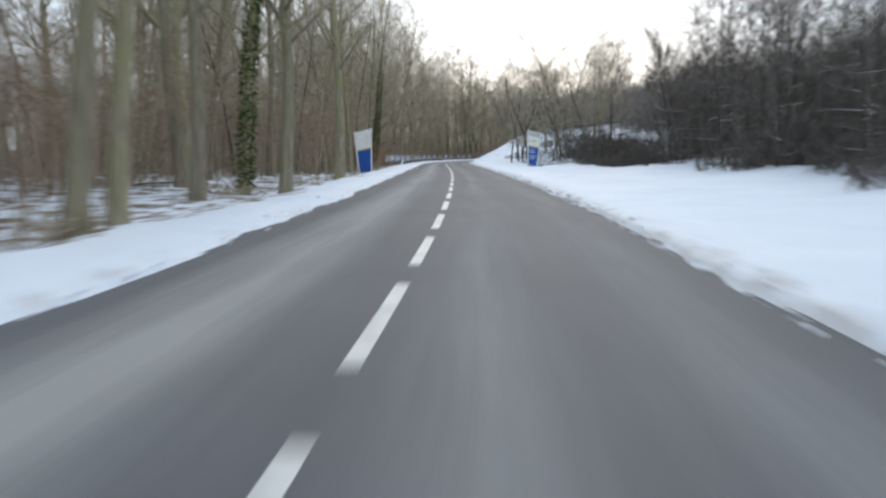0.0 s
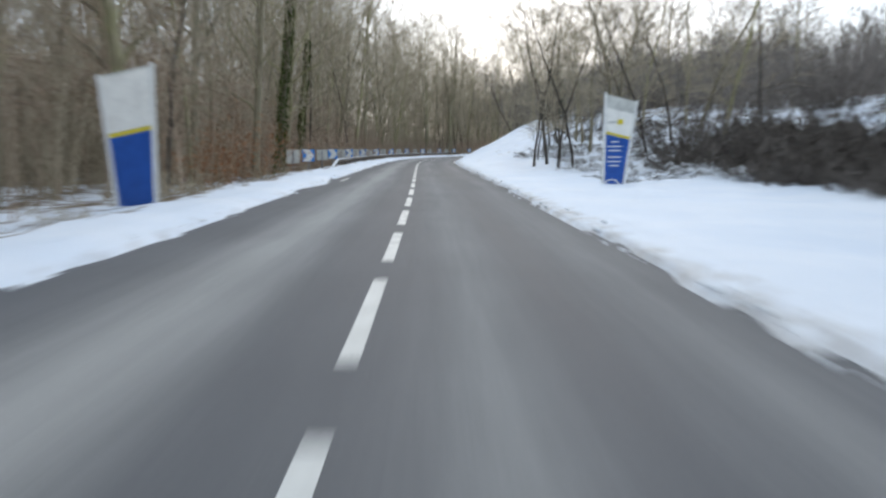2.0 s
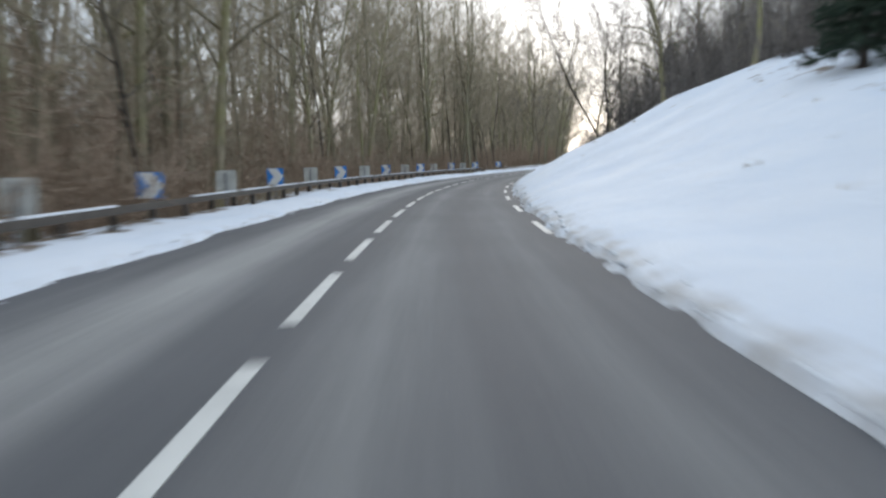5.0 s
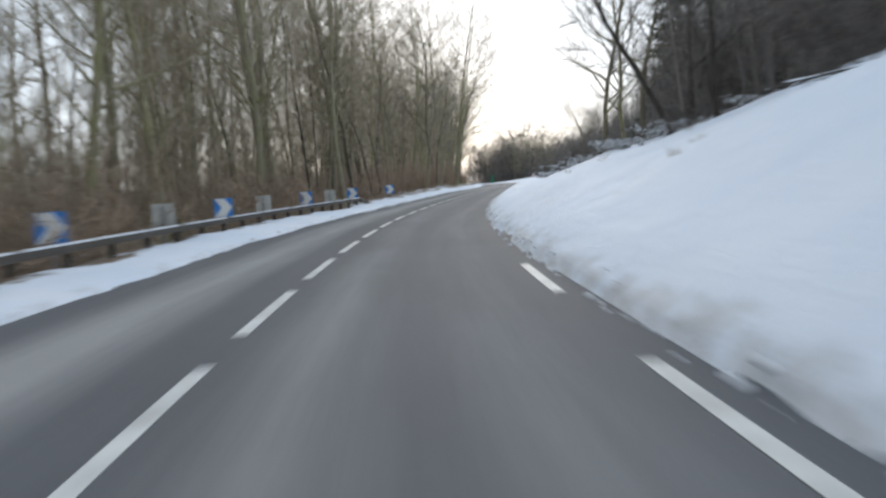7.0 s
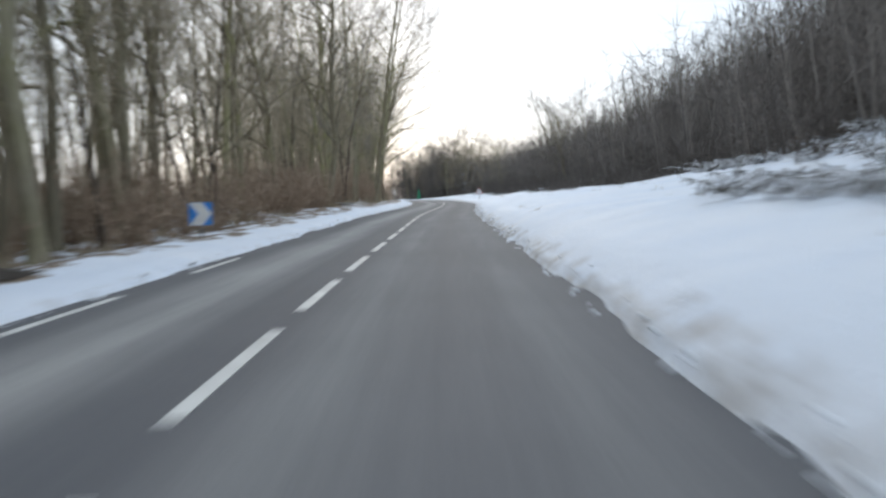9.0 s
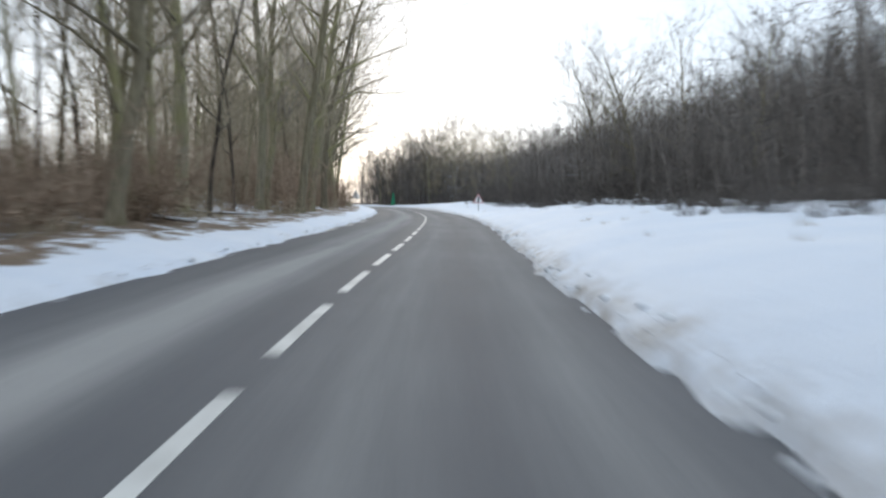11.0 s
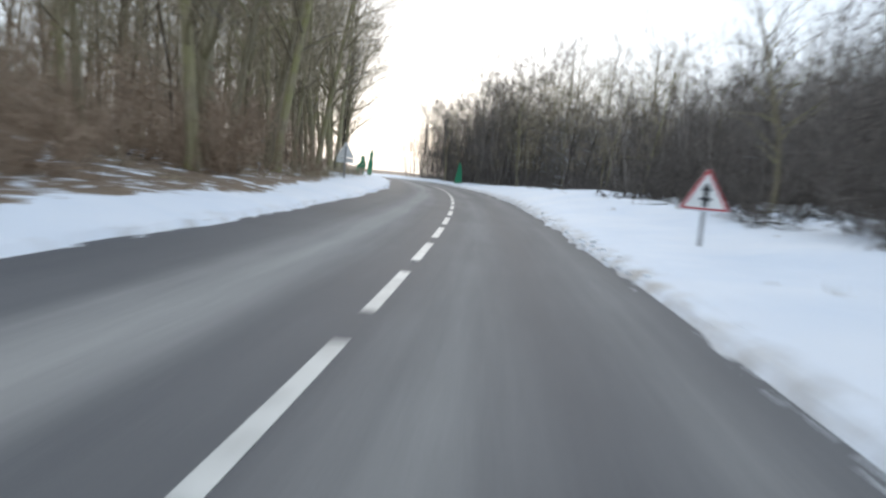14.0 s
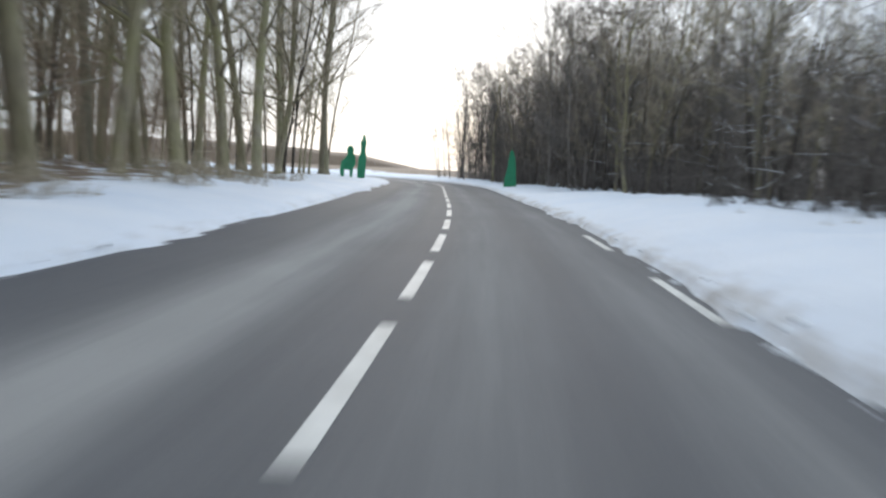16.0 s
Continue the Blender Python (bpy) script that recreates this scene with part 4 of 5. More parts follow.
scatter("snowy_brambles", MOUND, spread_spots(26, (62, 104), lambda s: 5.5 + 11 * rs.random(), 1, 3, (0.3, 0.5)), SNOW_LADEN, "brambles heaped with snow on the open slope", "bramble")
MAT = [(v * [1.5, 1.5, 0.45], f) for v, f in MOUND]
scatter("flattened_brambles", MAT, spread_spots(95, (160, 190), lambda s: 3.8 + 5.5 * rs.random(), 1, 3, (0.4, 0.85)) + spread_spots(60, (64, 104), lambda s: 5 + 10 * rs.random(), 1, 3, (0.5, 1.0)) + spread_spots(70, (190, 300), lambda s: scrub_from(s) - 1.5 + 3.5 * rs.random(), 1, 3, (0.4, 0.9)), SNOW_LADEN, "brambles and dead fern flattened under snow on the bank", "bramble")
scatter("snowy_scrub", SCRUB, spread_spots(9, (225, 234), lambda s: 3.4 + 3.2 * rs.random(), 1, 3, (0.22, 0.36)), TWIG_SNOWY, "low dark bush dusted with snow at the foot of the bank", "scrub")
DRY = [joined(*thicket(141 + k, 9, 0.9, 1.8, 10, 0.009, 0.010, 1.0, True)) for k in range(2)]
scatter("dry_stalks", DRY, spread_spots(230, (0, 345), lambda s: 2.7 + 12 * rs.random() ** 1.5, -1, 2, (0.6, 1.4)), TWIG_BROWN, "dry brown stalks and fallen twigs on the forest floor", "undergrowth")


# dead grass and twigs that stick out of the snow on the cutting
TUFT = [joined(*thicket(191 + k, 7, 0.32, 0.35, 3, 0.005, 0.005, 0.6, True)) for k in range(2)]
scatter("grass_tufts", TUFT, spread_spots(75, (100, 215), lambda s: 1.2 + 7 * rs.random(), 1, 2, (0.3, 0.75)) + spread_spots(60, (215, 320), lambda s: 1.5 + 4.5 * rs.random(), 1, 2, (0.25, 0.6)), TWIG_BROWN, "tufts of dead grass sticking out of the snow", "grass")


# ---- a young beech that keeps its rusty leaves
def leafy_bush(s, lat, seed, tall):
    ob = thing("leafy_beech_bush", spot(s, lat), "young beech bush holding its rust-brown winter leaves", "bush")
    rods, fine = thicket(seed, 14, tall, 2.4, 8, 0.008, 0.02)
    part("framework", soup("framework", *joined(rods, fine), [TWIG_BROWN]), ob)
    rng = np.random.RandomState(seed)
    tips = fine[0].reshape(-1, 4, 3)
    pts = np.repeat(tips[:, 0] + (tips[:, 3] - tips[:, 0]) * 0.7, 7, 0)
    pts = pts + rng.normal(0, 0.12, pts.shape)
    part("leaves", soup("leaves", *leaves(pts, 0.055, seed), [LEAF_RUST]), ob, "rust-brown dry leaves")


leafy_bush(75.2, -7.6, 151, 3.4)
leafy_bush(73.2, -8.6, 152, 2.8)


# ---- ivy on some trunks
def ivy_tree(s, lat, seed, scale):
    ob = bare_tree(s, lat, "beech", 0, scale, "tall bare tree with its trunk wrapped in green ivy", "trees of the roadside wood", 40, "ivy_clad_tree")
    rng = np.random.RandomState(seed)
    z = rng.uniform(0.2, 11, 2600)
    a = rng.uniform(0, 6.28, 2600)
    r = 0.20 + np.abs(rng.normal(0.08, 0.10, 2600)) * (1.2 - z / 14)
    trunk = KIND["beech"][0][0]
    co = np.empty(3 * len(trunk.vertices), np.float32)
    trunk.vertices.foreach_get("co", co)
    co = co.reshape(-1, 3)
    hs = np.arange(0, 12, 1.0)
    mx = [co[np.abs(co[:, 2] - h) < 1.8][:, 0].mean() for h in hs]
    my = [co[np.abs(co[:, 2] - h) < 1.8][:, 1].mean() for h in hs]
    pts = np.stack([np.interp(z, hs, mx) + np.cos(a) * r, np.interp(z, hs, my) + np.sin(a) * r, z], -1)
    part("ivy", soup("ivy", *leaves(pts, 0.10, seed), [IVY]), ob, "dark green ivy leaves")


for s, lat, scale in ((88.5, 11.8, 0.6), (103.0, 15.5, 0.6), (138.0, 14.5, 0.6), (148.0, 12.0, 0.62), (156.0, 13.0, 0.66), (168.0, 9.4, 0.42), (170.5, 8.3, 0.46), (173.0, 9.4, 0.46), (290.0, 9.2, 0.34), (266.0, 12.5, 0.46), (261.0, 13.0, 0.46), (257.5, 15.0, 0.46), (270.5, 15.5, 0.46), (252.0, 17.0, 0.44), (274.0, 14.0, 0.52), (279.5, 16.5, 0.52), (284.5, 15.0, 0.48)):
    bare_tree(s, lat, "oak", 1, scale, "dark bare many-branched tree on the snowy bank", "trees on the near bank")
ivy_tree(84.8, -7.6, 161, 0.9)
ivy_tree(99.0, -8.6, 162, 0.85)
ivy_tree(30.0, -7.6, 163, 0.9)


def pine(s, lat, seed, tall):
    ob = thing("pine_tree", spot(s, lat), "dark green pine with snow-dusted boughs on the bank", "tree")
    trunk, rods, fine = conifer(seed, tall, 0.16)
    part("trunk", soup("trunk", *trunk, [BARK_DARK], True), ob)
    part("crown", soup("crown", *joined(rods, fine), [NEEDLES]), ob, "dark green snow-dusted boughs")


pine(122.0, 13.0, 171, 5.6)
pine(190.5, 14.6, 172, 11.5)
pine(185.0, 17.5, 173, 10.0)


# ---- fallen trunks and branches on the forest floor
def fallen(s, lat, turn, length, radius, seed, snow=True):
    at, h = spot(s, lat), math.radians(heading(s))
    wx, wy = math.cos(math.radians(turn)), math.sin(math.radians(turn))
    along, across = wy * math.cos(h) - wx * math.sin(h), wx * math.cos(h) + wy * math.sin(h)
    dip = math.degrees(math.atan2(spot(s + along * length, lat + across * length).z - at.z, length))
    ob = thing("fallen_branch", at, "fallen branch lying on the forest floor with snow along it", "branch")
    ob.matrix_basis = pose(at.x, at.y, at.z, 0, -dip, turn)
    rng = np.random.RandomState(seed)
    segs, cap, p = [], [], np.array([0, 0, radius * 0.7])
    d = np.array([1.0, 0, 0.02])
    for k in range(5):
        d = unit(d + rng.normal(0, 0.09, 3) * [1, 1, 0.5])
        q = p + d * length / 5
        segs.append([*p, *q, radius * (1 - 0.13 * k), radius * (0.87 - 0.13 * k)])
        cap.append([*(p + [0, 0, radius * 0.55]), *(q + [0, 0, radius * 0.5]), radius * 0.7, radius * 0.6])
        p = q
    for k in range(5):
        e = rng.uniform(0.3, 1) * 4.9
        a = np.array(segs[int(e)][:3])
        segs.append([*a, *(a + unit(rng.normal(0, 1, 3) + [0.6, 0, 0.6]) * length * 0.18), radius * 0.3, 0.01])
    part("wood", soup("wood", *tubes(segs, 7), [BARK_DARK], True), ob)
    if snow:
        part("snow_cap", soup("snow_cap", *tubes(cap, 6), [SNOW], True), ob, "strip of white snow")


for k in range(34):
    s = rs.uniform(10, 330)
    fallen(s, -(float(wide_left(s)) + rs.uniform(5.5, 14)), rs.uniform(0, 360), rs.uniform(1.8, 4.5), rs.uniform(0.05, 0.13), 200 + k)
for k in range(22):
    s = rs.uniform(198, 300)
    fallen(s, float(wide_right(s)) + scrub_from(s) - 1.5 + rs.uniform(0, 5), rs.uniform(0, 360), rs.uniform(1.2, 3.0), rs.uniform(0.025, 0.05), 300 + k)


for k in range(12):
    s = rs.uniform(124, 172)
    fallen(s, float(wide_right(s)) + rs.uniform(5.5, 8.5), rs.uniform(0, 360), rs.uniform(0.6, 1.4), rs.uniform(0.02, 0.04), 340 + k)


# ---- snow crumbs thrown up along the asphalt's edges
def clods(n, seed):
    rng = np.random.RandomState(seed)
    V, T, c = [], [], 0
    bm = bmesh.new()
    bmesh.ops.create_icosphere(bm, subdivisions=1, radius=1)
    bv = np.array([v.co for v in bm.verts])
    bt = np.array([[v.index for v in f.verts] for f in bm.faces])
    bm.free()
    for k in range(n):
        side = 1 if rng.uniform() < 0.68 else -1
        s = rng.uniform(-5, 320)
        d = abs(rng.normal(0, 0.16)) - 0.10
        lat = side * (float((wide_right if side > 0 else wide_left)(s)) + d)
        x, y = plan(s, lat)
        r = min(0.075, 0.012 + abs(rng.normal(0, 0.022)))
        z = max(float(height(s, lat)), float(np.interp(s, SG, RZ)) - 0.03)
        w = bv * (1 + rng.uniform(-0.3, 0.3, (len(bv), 1))) * r * [1, 1, 0.7] + [float(x), float(y), z + r * 0.25]
        V.append(w)
        T.append(bt + c)
        c += len(bv)
    tagged(new("snow_crumbs", soup("snow_crumbs", np.concatenate(V), np.concatenate(T), [SNOW], True)), "loose crumbs of ploughed snow along the asphalt", "snow", kind="stuff")


clods(1500, 61)


# ---- blue and white bend markers behind the rail
def on_verge(s, lat, up=0.0):
    x, y = plan(s, lat)
    return Vector((float(x), float(y), float(height(s, lat)) + up))


def bend_sign(s, lat, middle):
    """A square blue plate with a white chevron, facing the oncoming side."""
    base = on_verge(s, lat)
    lift = float(np.interp(s, SG, RZ)) + middle - base.z
    ob = thing("bend_marker", base, "blue square bend marker with a white chevron on a steel post", "road sign", "bend markers along the rail", heading(s))
    w, z = 0.31, lift
    panel = part("panel", box("panel", -w, w, 0, 0.02, z - w, z + w, BLUE_SIGN, 0.004), ob, "blue square plate")
    pts = [(-0.29, w * 0.97), (0.06, w * 0.97), (0.295, 0), (0.06, -w * 0.97), (-0.29, -w * 0.97), (-0.06, 0)]
    part("chevron", plate("chevron", [(x, z + q) for x, q in pts], 0.004, WHITE, -0.005), panel, "white chevron")
    part("post", box("post", -0.03, 0.03, 0.022, 0.062, -0.3, z + w * 0.8, ZINC, 0.004), ob)
    part("bracket", box("bracket", -0.2, 0.2, 0.021, 0.034, z - 0.03, z + 0.03, ZINC, 0.003), ob)


def back_sign(s, lat, middle):
    """The grey back of a marker for the other lane."""
    base = on_verge(s, lat)
    lift = float(np.interp(s, SG, RZ)) + middle - base.z
    ob = thing("marker_back", base, "grey back of a square bend marker on a post", "road sign", "bend markers along the rail", heading(s))
    w, z = 0.31, lift
    panel = part("panel", box("panel", -w, w, 0, 0.02, z - w, z + w, SIGN_BACK, 0.004), ob)
    for q in (-0.16, 0.16):
        part("stiffener", box("stiffener", -w * 0.9, w * 0.9, -0.02, 0.0, z + q - 0.02, z + q + 0.02, SIGN_BACK, 0.003), panel)
    part("post", box("post", -0.03, 0.03, -0.065, -0.022, -0.3, z + w * 0.8, ZINC, 0.004), ob)


for s in (81.5, 93.2, 105.0, 116.6, 128.3, 140.0, 151.8, 163.1, 174.5, 185.0, 195.2):
    bend_sign(s, -5.5 if s < 190 else -5.0, 0.86)
for s in (76.8, 87.8, 99.4, 111.0, 122.6, 134.2, 146.0, 158.0, 168.0, 179.6):
    back_sign(s, -5.55, 0.84)


# ---- timber guard rail with snow on its beam
def guard_rail(s0, s1, lat):
    base = on_verge(s0, lat)
    ob = new("guard_rail")
    tagged(ob, "weathered dark timber guard rail with snow along its beam", "guard rail")
    ob.location = base
    inv = Matrix.Translation(-base)

    def strip(name, a, b, q0, q1, z0, z1, mat, label="", drop=(0.0, 0.0), under=None):
        v, f = [], []
        ss = np.linspace(a, b, max(2, int((b - a) / 1.5)))
        for k, s in enumerate(ss):
            zz = float(np.interp(s, SG, RZ)) + drop[0] + (drop[1] - drop[0]) * k / (len(ss) - 1)
            for q, z in ((q0, z0), (q0, z1), (q1, z1), (q1, z0)):
                x, y = plan(s, q)
                v.append(inv @ Vector((float(x), float(y), zz + z)))
        for i in range(len(ss) - 1):
            for j in range(4):
                f.append((4 * i + j, 4 * i + (j + 1) % 4, 4 * i + 4 + (j + 1) % 4, 4 * i + 4 + j))
        f += [(0, 1, 2, 3), tuple(4 * len(ss) - 1 - j for j in range(4))]
        return part(name, mesh_of(name, v, f, [mat]), under or ob, label)

    s = s0 + 3
    while s < s1 - 3:
        e = min(s + 4.0, s1 - 3)
        beam = strip("beam", s + 0.01, e - 0.01, lat - 0.05, lat + 0.07, 0.43, 0.57, TIMBER)
        if rs.random() < 0.94:
            strip("snow_cap", s + rs.uniform(0, 0.5), e - rs.uniform(0, 0.5), lat - 0.05, lat + 0.07, 0.567, 0.604, SNOW, "strip of white snow", under=beam)
        for q in (s, s + 2.0):
            p = inv @ on_verge(q, lat - 0.12)
            top = float(np.interp(q, SG, RZ)) + 0.56 - base.z
            part("post", box("post", p.x - 0.06, p.x + 0.06, p.y - 0.06, p.y + 0.06, p.z - 0.3, top, TIMBER, 0.01), ob)
        s = e
    # both ends slope into the ground
    strip("end_beam", s0, s0 + 3, lat - 0.05, lat + 0.07, 0.40, 0.58, TIMBER, drop=(-0.42, 0.0))
    strip("end_beam", s1 - 3, s1, lat - 0.05, lat + 0.07, 0.40, 0.58, TIMBER, drop=(0.0, -0.42))
    strip("snow_cap", s0, s0 + 3, lat - 0.06, lat + 0.08, 0.575, 0.62, SNOW, "strip of white snow", drop=(-0.42, 0.0))


guard_rail(86.0, 186.5, -4.75)


# ---- tall tapered welcome boards on both sides
def welcome_board(s, lat, z0, tall, low, high, flip, turn, bars):
    base = on_verge(s, lat)
    z0 = float(np.interp(s, SG, RZ)) + z0 - base.z
    kind = "tall tapered welcome board, cream above and blue below, in snow" if not bars else "tall tapered welcome board with pale writing on blue, in snow"
    ob = thing("welcome_board", base, kind, "sign board", "welcome boards by the road", turn)

    def edge(side, u):
        # the board widens upwards; its outer side leans out
        half = low / 2 if side == flip else low / 2 + (high - low) * u
        return side * half

    def shape(inset, u0, u1, tilt=0.0):
        pts = []
        for side, u in ((-1, u0), (1, u0), (1, u1), (-1, u1)):
            x = edge(side, u) - side * inset
            pts.append((x, z0 + tall * u + (tall * tilt * flip * x / high if u == u1 or u0 > 0 else 0)))
        return pts

    part("backing", plate("backing", shape(0.0, -0.12, 1.0, 0.085), 0.07, SIGN_BACK, 0.0, 0.006), ob)
    upper = part("upper_panel", plate("upper_panel", shape(0.09, 0.605, 0.985, 0.085), 0.01, CREAM, -0.011), ob, "cream upper panel")
    part("stripe", plate("stripe", shape(0.09, 0.575, 0.602, 0.085), 0.01, YELLOW, -0.012), ob, "yellow stripe")
    lower = part("lower_panel", plate("lower_panel", shape(0.09, 0.0, 0.572, 0.085), 0.01, BLUE, -0.011), ob, "blue lower panel")
    for side in (-1, 1):
        x0, x1 = edge(side, -0.12), edge(side, 1.0)
        t = 0.085 * flip * tall * side * 0.5
        pts = [(x0 - side * 0.07, z0 - tall * 0.12), (x0, z0 - tall * 0.12), (x1, z0 + tall + t), (x1 - side * 0.07, z0 + tall + t)]
        part("frame_rail", plate("frame_rail", pts, 0.10, ALUMINIUM, -0.025), ob, "pale metal side rail")
    if bars:
        rows = [(0.505, 0.26, 0.0), (0.455, 0.50, 0.0), (0.41, 0.42, 0.0), (0.34, 0.48, 0.0), (0.29, 0.44, 0.0), (0.245, 0.30, 0.0)]
        for u, w, x in rows:
            part("writing_bar", box("writing_bar", x - w / 2, x + w / 2, -0.016, -0.012, z0 + tall * u, z0 + tall * u + 0.035, WHITE, 0.0), lower, "bar of pale writing")
        part("emblem", box("emblem", 0.08, 0.26, -0.018, -0.012, z0 + tall * 0.70, z0 + tall * 0.755, YELLOW, 0.0), upper, "yellow emblem")
        part("title_bar", box("title_bar", -0.26, 0.04, -0.018, -0.012, z0 + tall * 0.71, z0 + tall * 0.735, SIGN_BACK, 0.0), upper, "bar of grey writing")
        part("top_panel", plate("top_panel", shape(0.09, 0.86, 0.985, 0.085), 0.006, SIGN_BACK, -0.018), upper, "grey top band")
        arc = [(0.30 * math.cos(a) - 0.05, z0 + 0.02 + 0.30 * math.sin(a)) for a in np.linspace(0.1, 2.8, 10)]
        arc += [(0.26 * math.cos(a) - 0.05, z0 + 0.02 + 0.26 * math.sin(a)) for a in np.linspace(2.8, 0.1, 10)]
        part("swoosh", plate("swoosh", arc, 0.004, WHITE, -0.016), lower, "white curved line")


welcome_board(57.2, -5.95, -0.32, 3.22, 0.92, 1.26, 1, heading(57) - 4, False)
welcome_board(66.0, 6.62, -0.02, 3.0, 0.76, 1.12, -1, heading(66) + 3, True)


# ---- triangular warning sign, and the back of another
def triangle(size, z, round_=0.06):
    h = size * 0.866
    c = [(-size / 2, z - h / 3), (size / 2, z - h / 3), (0.0, z + 2 * h / 3)]
    out = []
    for k in range(3):
        a, b, d = Vector(c[k]), Vector(c[(k + 1) % 3]), Vector(c[k - 1])
        for m in np.linspace(0, 1, 4):
            p = (a + (d - a).normalized() * round_) * (1 - m) + (a + (b - a).normalized() * round_) * m
            out.append(tuple(p * 0.9 + a * 0.1 if 0 < m < 1 else p))
    return out


def warning_sign(s, lat, middle, size):
    base = on_verge(s, lat)
    z = float(np.interp(s, SG, RZ)) + middle - base.z
    ob = thing("warning_sign", base, "triangular warning sign, red border and black arrow, snowy rim", "road sign", turn=heading(s) - 4)
    panel = part("panel", plate("panel", triangle(size, z), 0.025, SIGN_BACK, 0.0), ob)
    part("border", plate("border", triangle(size * 0.985, z), 0.004, RED, -0.005), panel, "red border")
    part("field", plate("field", triangle(size * 0.79, z, 0.04), 0.004, WHITE, -0.010), panel, "white field")
    k = size * 0.30
    arrow = [(-0.10, -0.62), (0.10, -0.62), (0.10, -0.26), (0.22, -0.26), (0.22, -0.08), (0.10, -0.08), (0.10, 0.30), (0.21, 0.30), (0.0, 0.85), (-0.21, 0.30), (-0.10, 0.30), (-0.10, -0.08), (-0.22, -0.08), (-0.22, -0.26), (-0.10, -0.26)]
    part("symbol", plate("symbol", [(x * k * 1.6, z + q * k * 1.1) for x, q in arrow], 0.003, BLACK, -0.0145), panel, "black crossroads arrow")
    part("rim_snow", box("rim_snow", -size * 0.46, size * 0.46, -0.02, 0.03, z - size * 0.30, z - size * 0.27, SNOW, 0.008), ob, "thin ledge of snow")
    part("post", box("post", -0.035, 0.035, 0.026, 0.076, -0.4, z + size * 0.2, ZINC, 0.006), ob)
    part("clamp", box("clamp", -0.12, 0.12, 0.0255, 0.045, z - 0.05, z, ZINC, 0.003), ob)


def sign_back(s, lat, middle, size):
    base = on_verge(s, lat)
    z = float(np.interp(s, SG, RZ)) + middle - base.z
    ob = thing("sign_back", base, "grey back of a triangular sign with a plate below", "road sign", turn=heading(s) + 3)
    panel = part("panel", plate("panel", triangle(size, z), 0.025, ALUMINIUM, 0.0), ob)
    for q in (-0.12, 0.16):
        w = size * (0.40 - 0.55 * (q / size + 0.12))
        part("stiffener", box("stiffener", -w, w, -0.022, -0.001, z + q - 0.02, z + q + 0.02, ALUMINIUM, 0.003), panel)
    zb = z - size * 0.30
    lower = part("lower_plate", box("lower_plate", -size * 0.46, size * 0.46, 0.0, 0.02, zb - 0.26, zb - 0.02, ALUMINIUM, 0.006), ob, "grey rectangular plate")
    part("stiffener", box("stiffener", -size * 0.43, size * 0.43, -0.02, -0.001, zb - 0.15, zb - 0.11, SIGN_BACK, 0.003), lower)
    part("post", box("post", -0.035, 0.035, -0.075, -0.023, -0.4, z + size * 0.3, ZINC, 0.006), ob)


warning_sign(282.4, 5.15, 1.27, 1.0)
sign_back(310.8, -5.88, 1.85, 1.0)


# ---- green painted cut-outs at the bend
def cut_out(s, lat, outline, label, turn):
    base = on_verge(s, lat)
    me = plate("cut_out_figure", outline, 0.05, GREEN, 0.0)
    ob = new("cut_out_figure", me)
    ob.matrix_basis = pose(*base, 0, 0, turn)
    tagged(ob, label, "cut-out", "green cut-outs by the road")


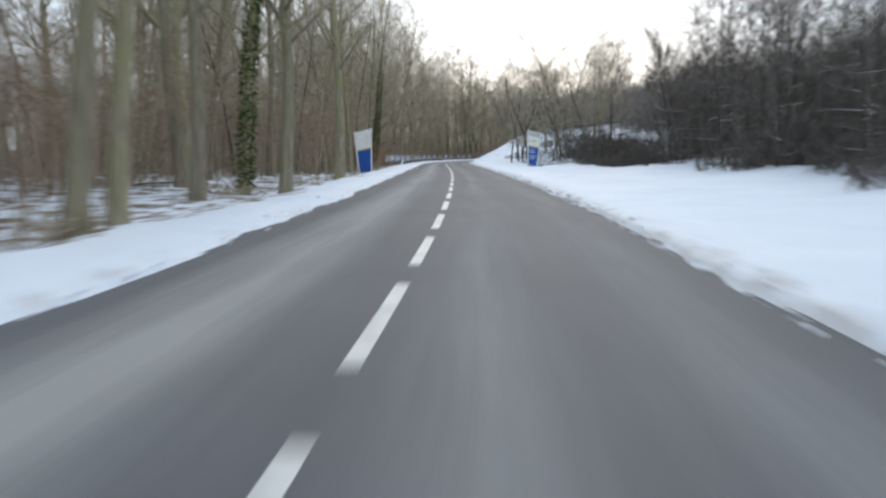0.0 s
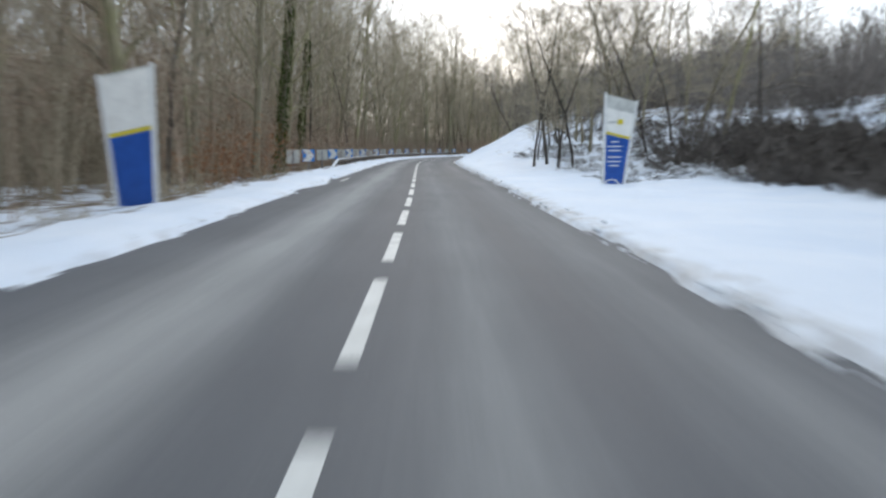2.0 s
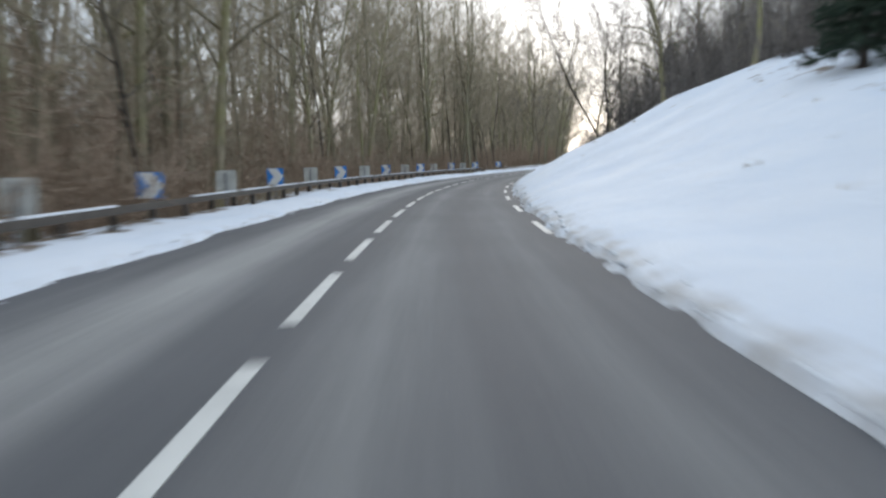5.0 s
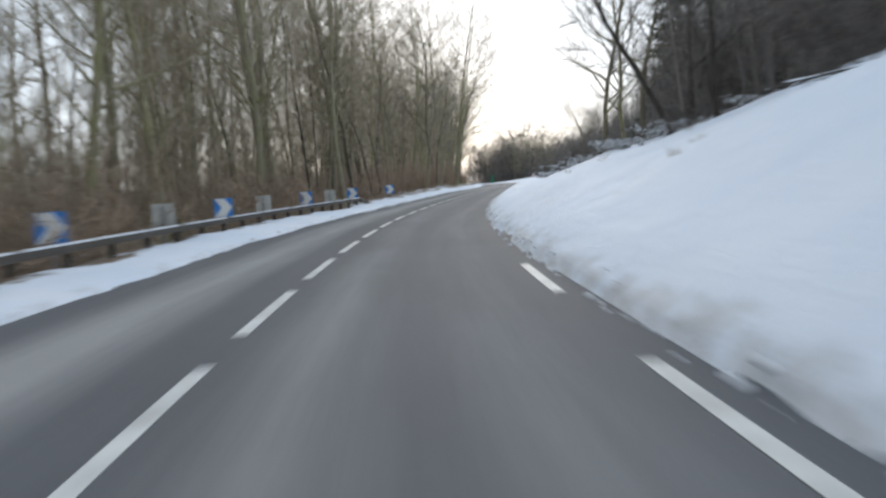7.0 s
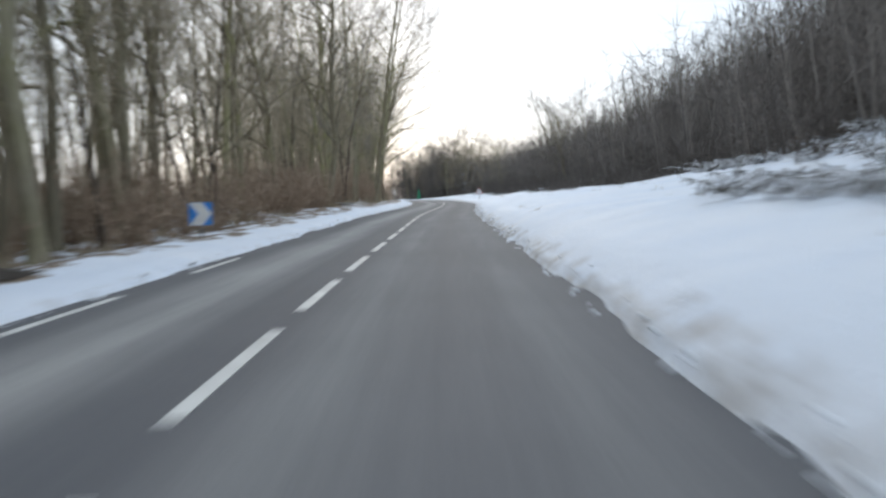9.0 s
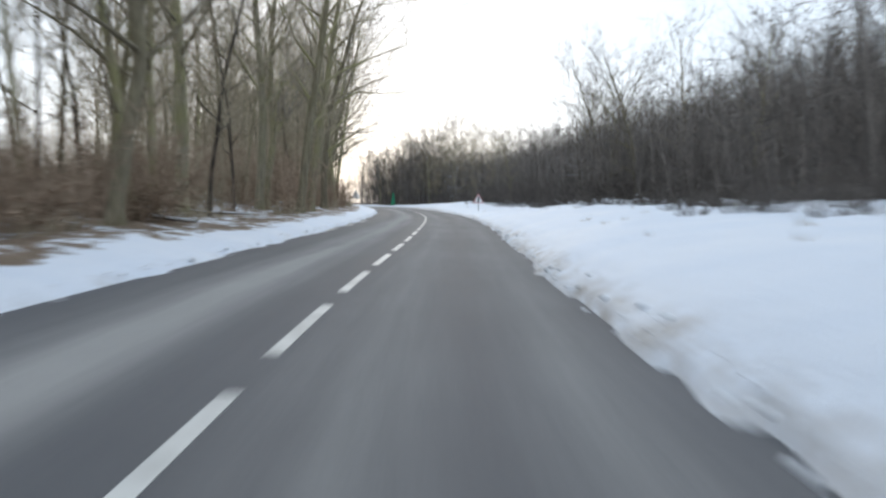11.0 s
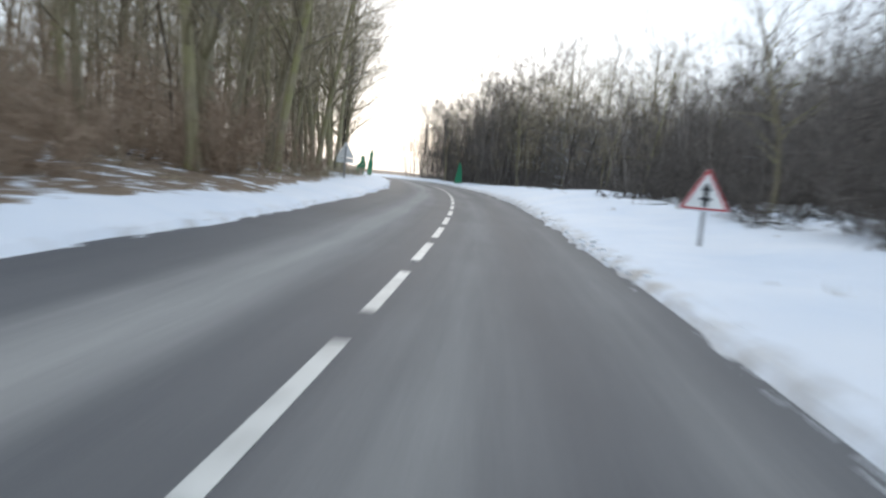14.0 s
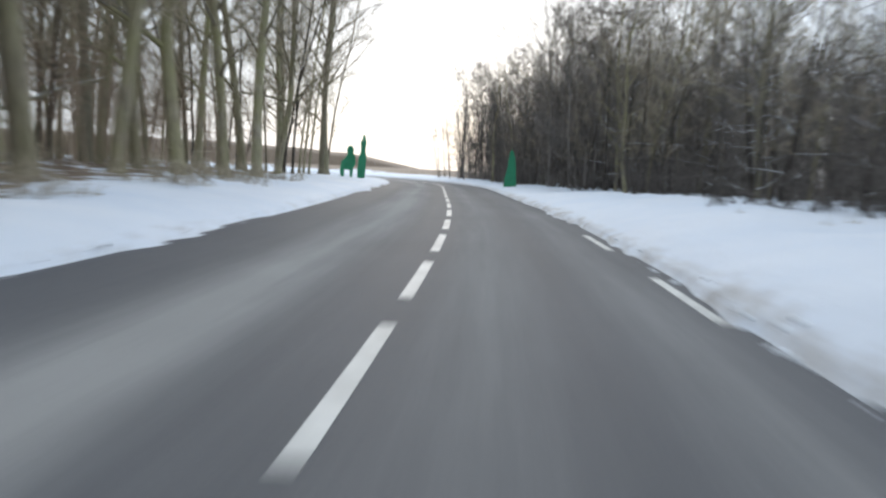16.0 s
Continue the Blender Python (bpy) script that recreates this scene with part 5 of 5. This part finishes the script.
cut_out(362.0, -6.3, [(-0.62, -0.2), (-0.5, -0.2), (-0.44, 0.55), (-0.1, 0.5), (-0.06, -0.2), (0.08, -0.2), (0.14, 0.6), (0.3, 1.0), (0.26, 1.5), (0.12, 1.65), (0.16, 1.95), (0.02, 2.2), (-0.22, 2.2), (-0.34, 1.95), (-0.28, 1.6), (-0.42, 1.35), (-0.7, 1.1), (-0.78, 0.4)], "low green painted board cut-out, ragged in outline, in the snow", heading(362) + 8)
cut_out(361.0, -5.55, [(-0.22, -0.2), (0.24, -0.2), (0.3, 0.7), (0.34, 1.5), (0.24, 1.9), (0.3, 2.4), (0.22, 2.9), (0.06, 3.0), (0.0, 2.6), (-0.1, 2.5), (-0.06, 1.9), (-0.2, 1.4), (-0.26, 0.6)], "tall narrow green painted board cut-out in the snow", heading(362) + 8)
cut_out(357.5, 4.35, [(-0.45, -0.4), (0.4, -0.4), (0.36, 0.45), (0.30, 1.2), (0.22, 1.8), (0.1, 2.25), (-0.02, 2.4), (-0.14, 2.2), (-0.2, 1.8), (-0.26, 1.2), (-0.42, 0.45)], "green painted board cut-out, tapering upwards, beside the road", heading(357) - 6)


# ---- a dead limb leaning against a roadside trunk
def leaning_limb(foot, top):
    ob = thing("leaning_branch", foot, "long dead bough leaning against a trunk, snow along it", "branch")
    way = np.array(top) - np.array(foot)
    rng = np.random.RandomState(88)
    pts = [way * u + rng.normal(0, 0.05, 3) * (0 < u < 1) for u in np.linspace(0, 1, 8)]
    rods = [[*pts[k], *pts[k + 1], 0.10 - 0.010 * k, 0.09 - 0.010 * k] for k in range(7)]
    rods += [[*pts[k], *(pts[k] + unit(way / 8 + rng.normal(0, 1, 3)) * rng.uniform(0.5, 1.3)), 0.03, 0.006] for k in (2, 3, 4, 5, 5, 6, 6)]
    part("wood", soup("wood", *tubes(rods, 7), [BARK_PALE], True), ob)
    cap = [[*(pts[k] + [0, 0, 0.07 - 0.008 * k]), *(pts[k + 1] + [0, 0, 0.062 - 0.008 * k]), 0.06 - 0.006 * k, 0.054 - 0.006 * k] for k in range(7)]
    part("snow_cap", soup("snow_cap", *tubes(cap, 6), [SNOW], True), ob, "strip of white snow")


leaning_limb((9.0, 323.1, -0.75), (12.95, 330.8, 2.28))
bare_tree(331.8, -11.6, "slim", 0, 1.05, LABELS["slim"], "trees of the roadside wood", 120)
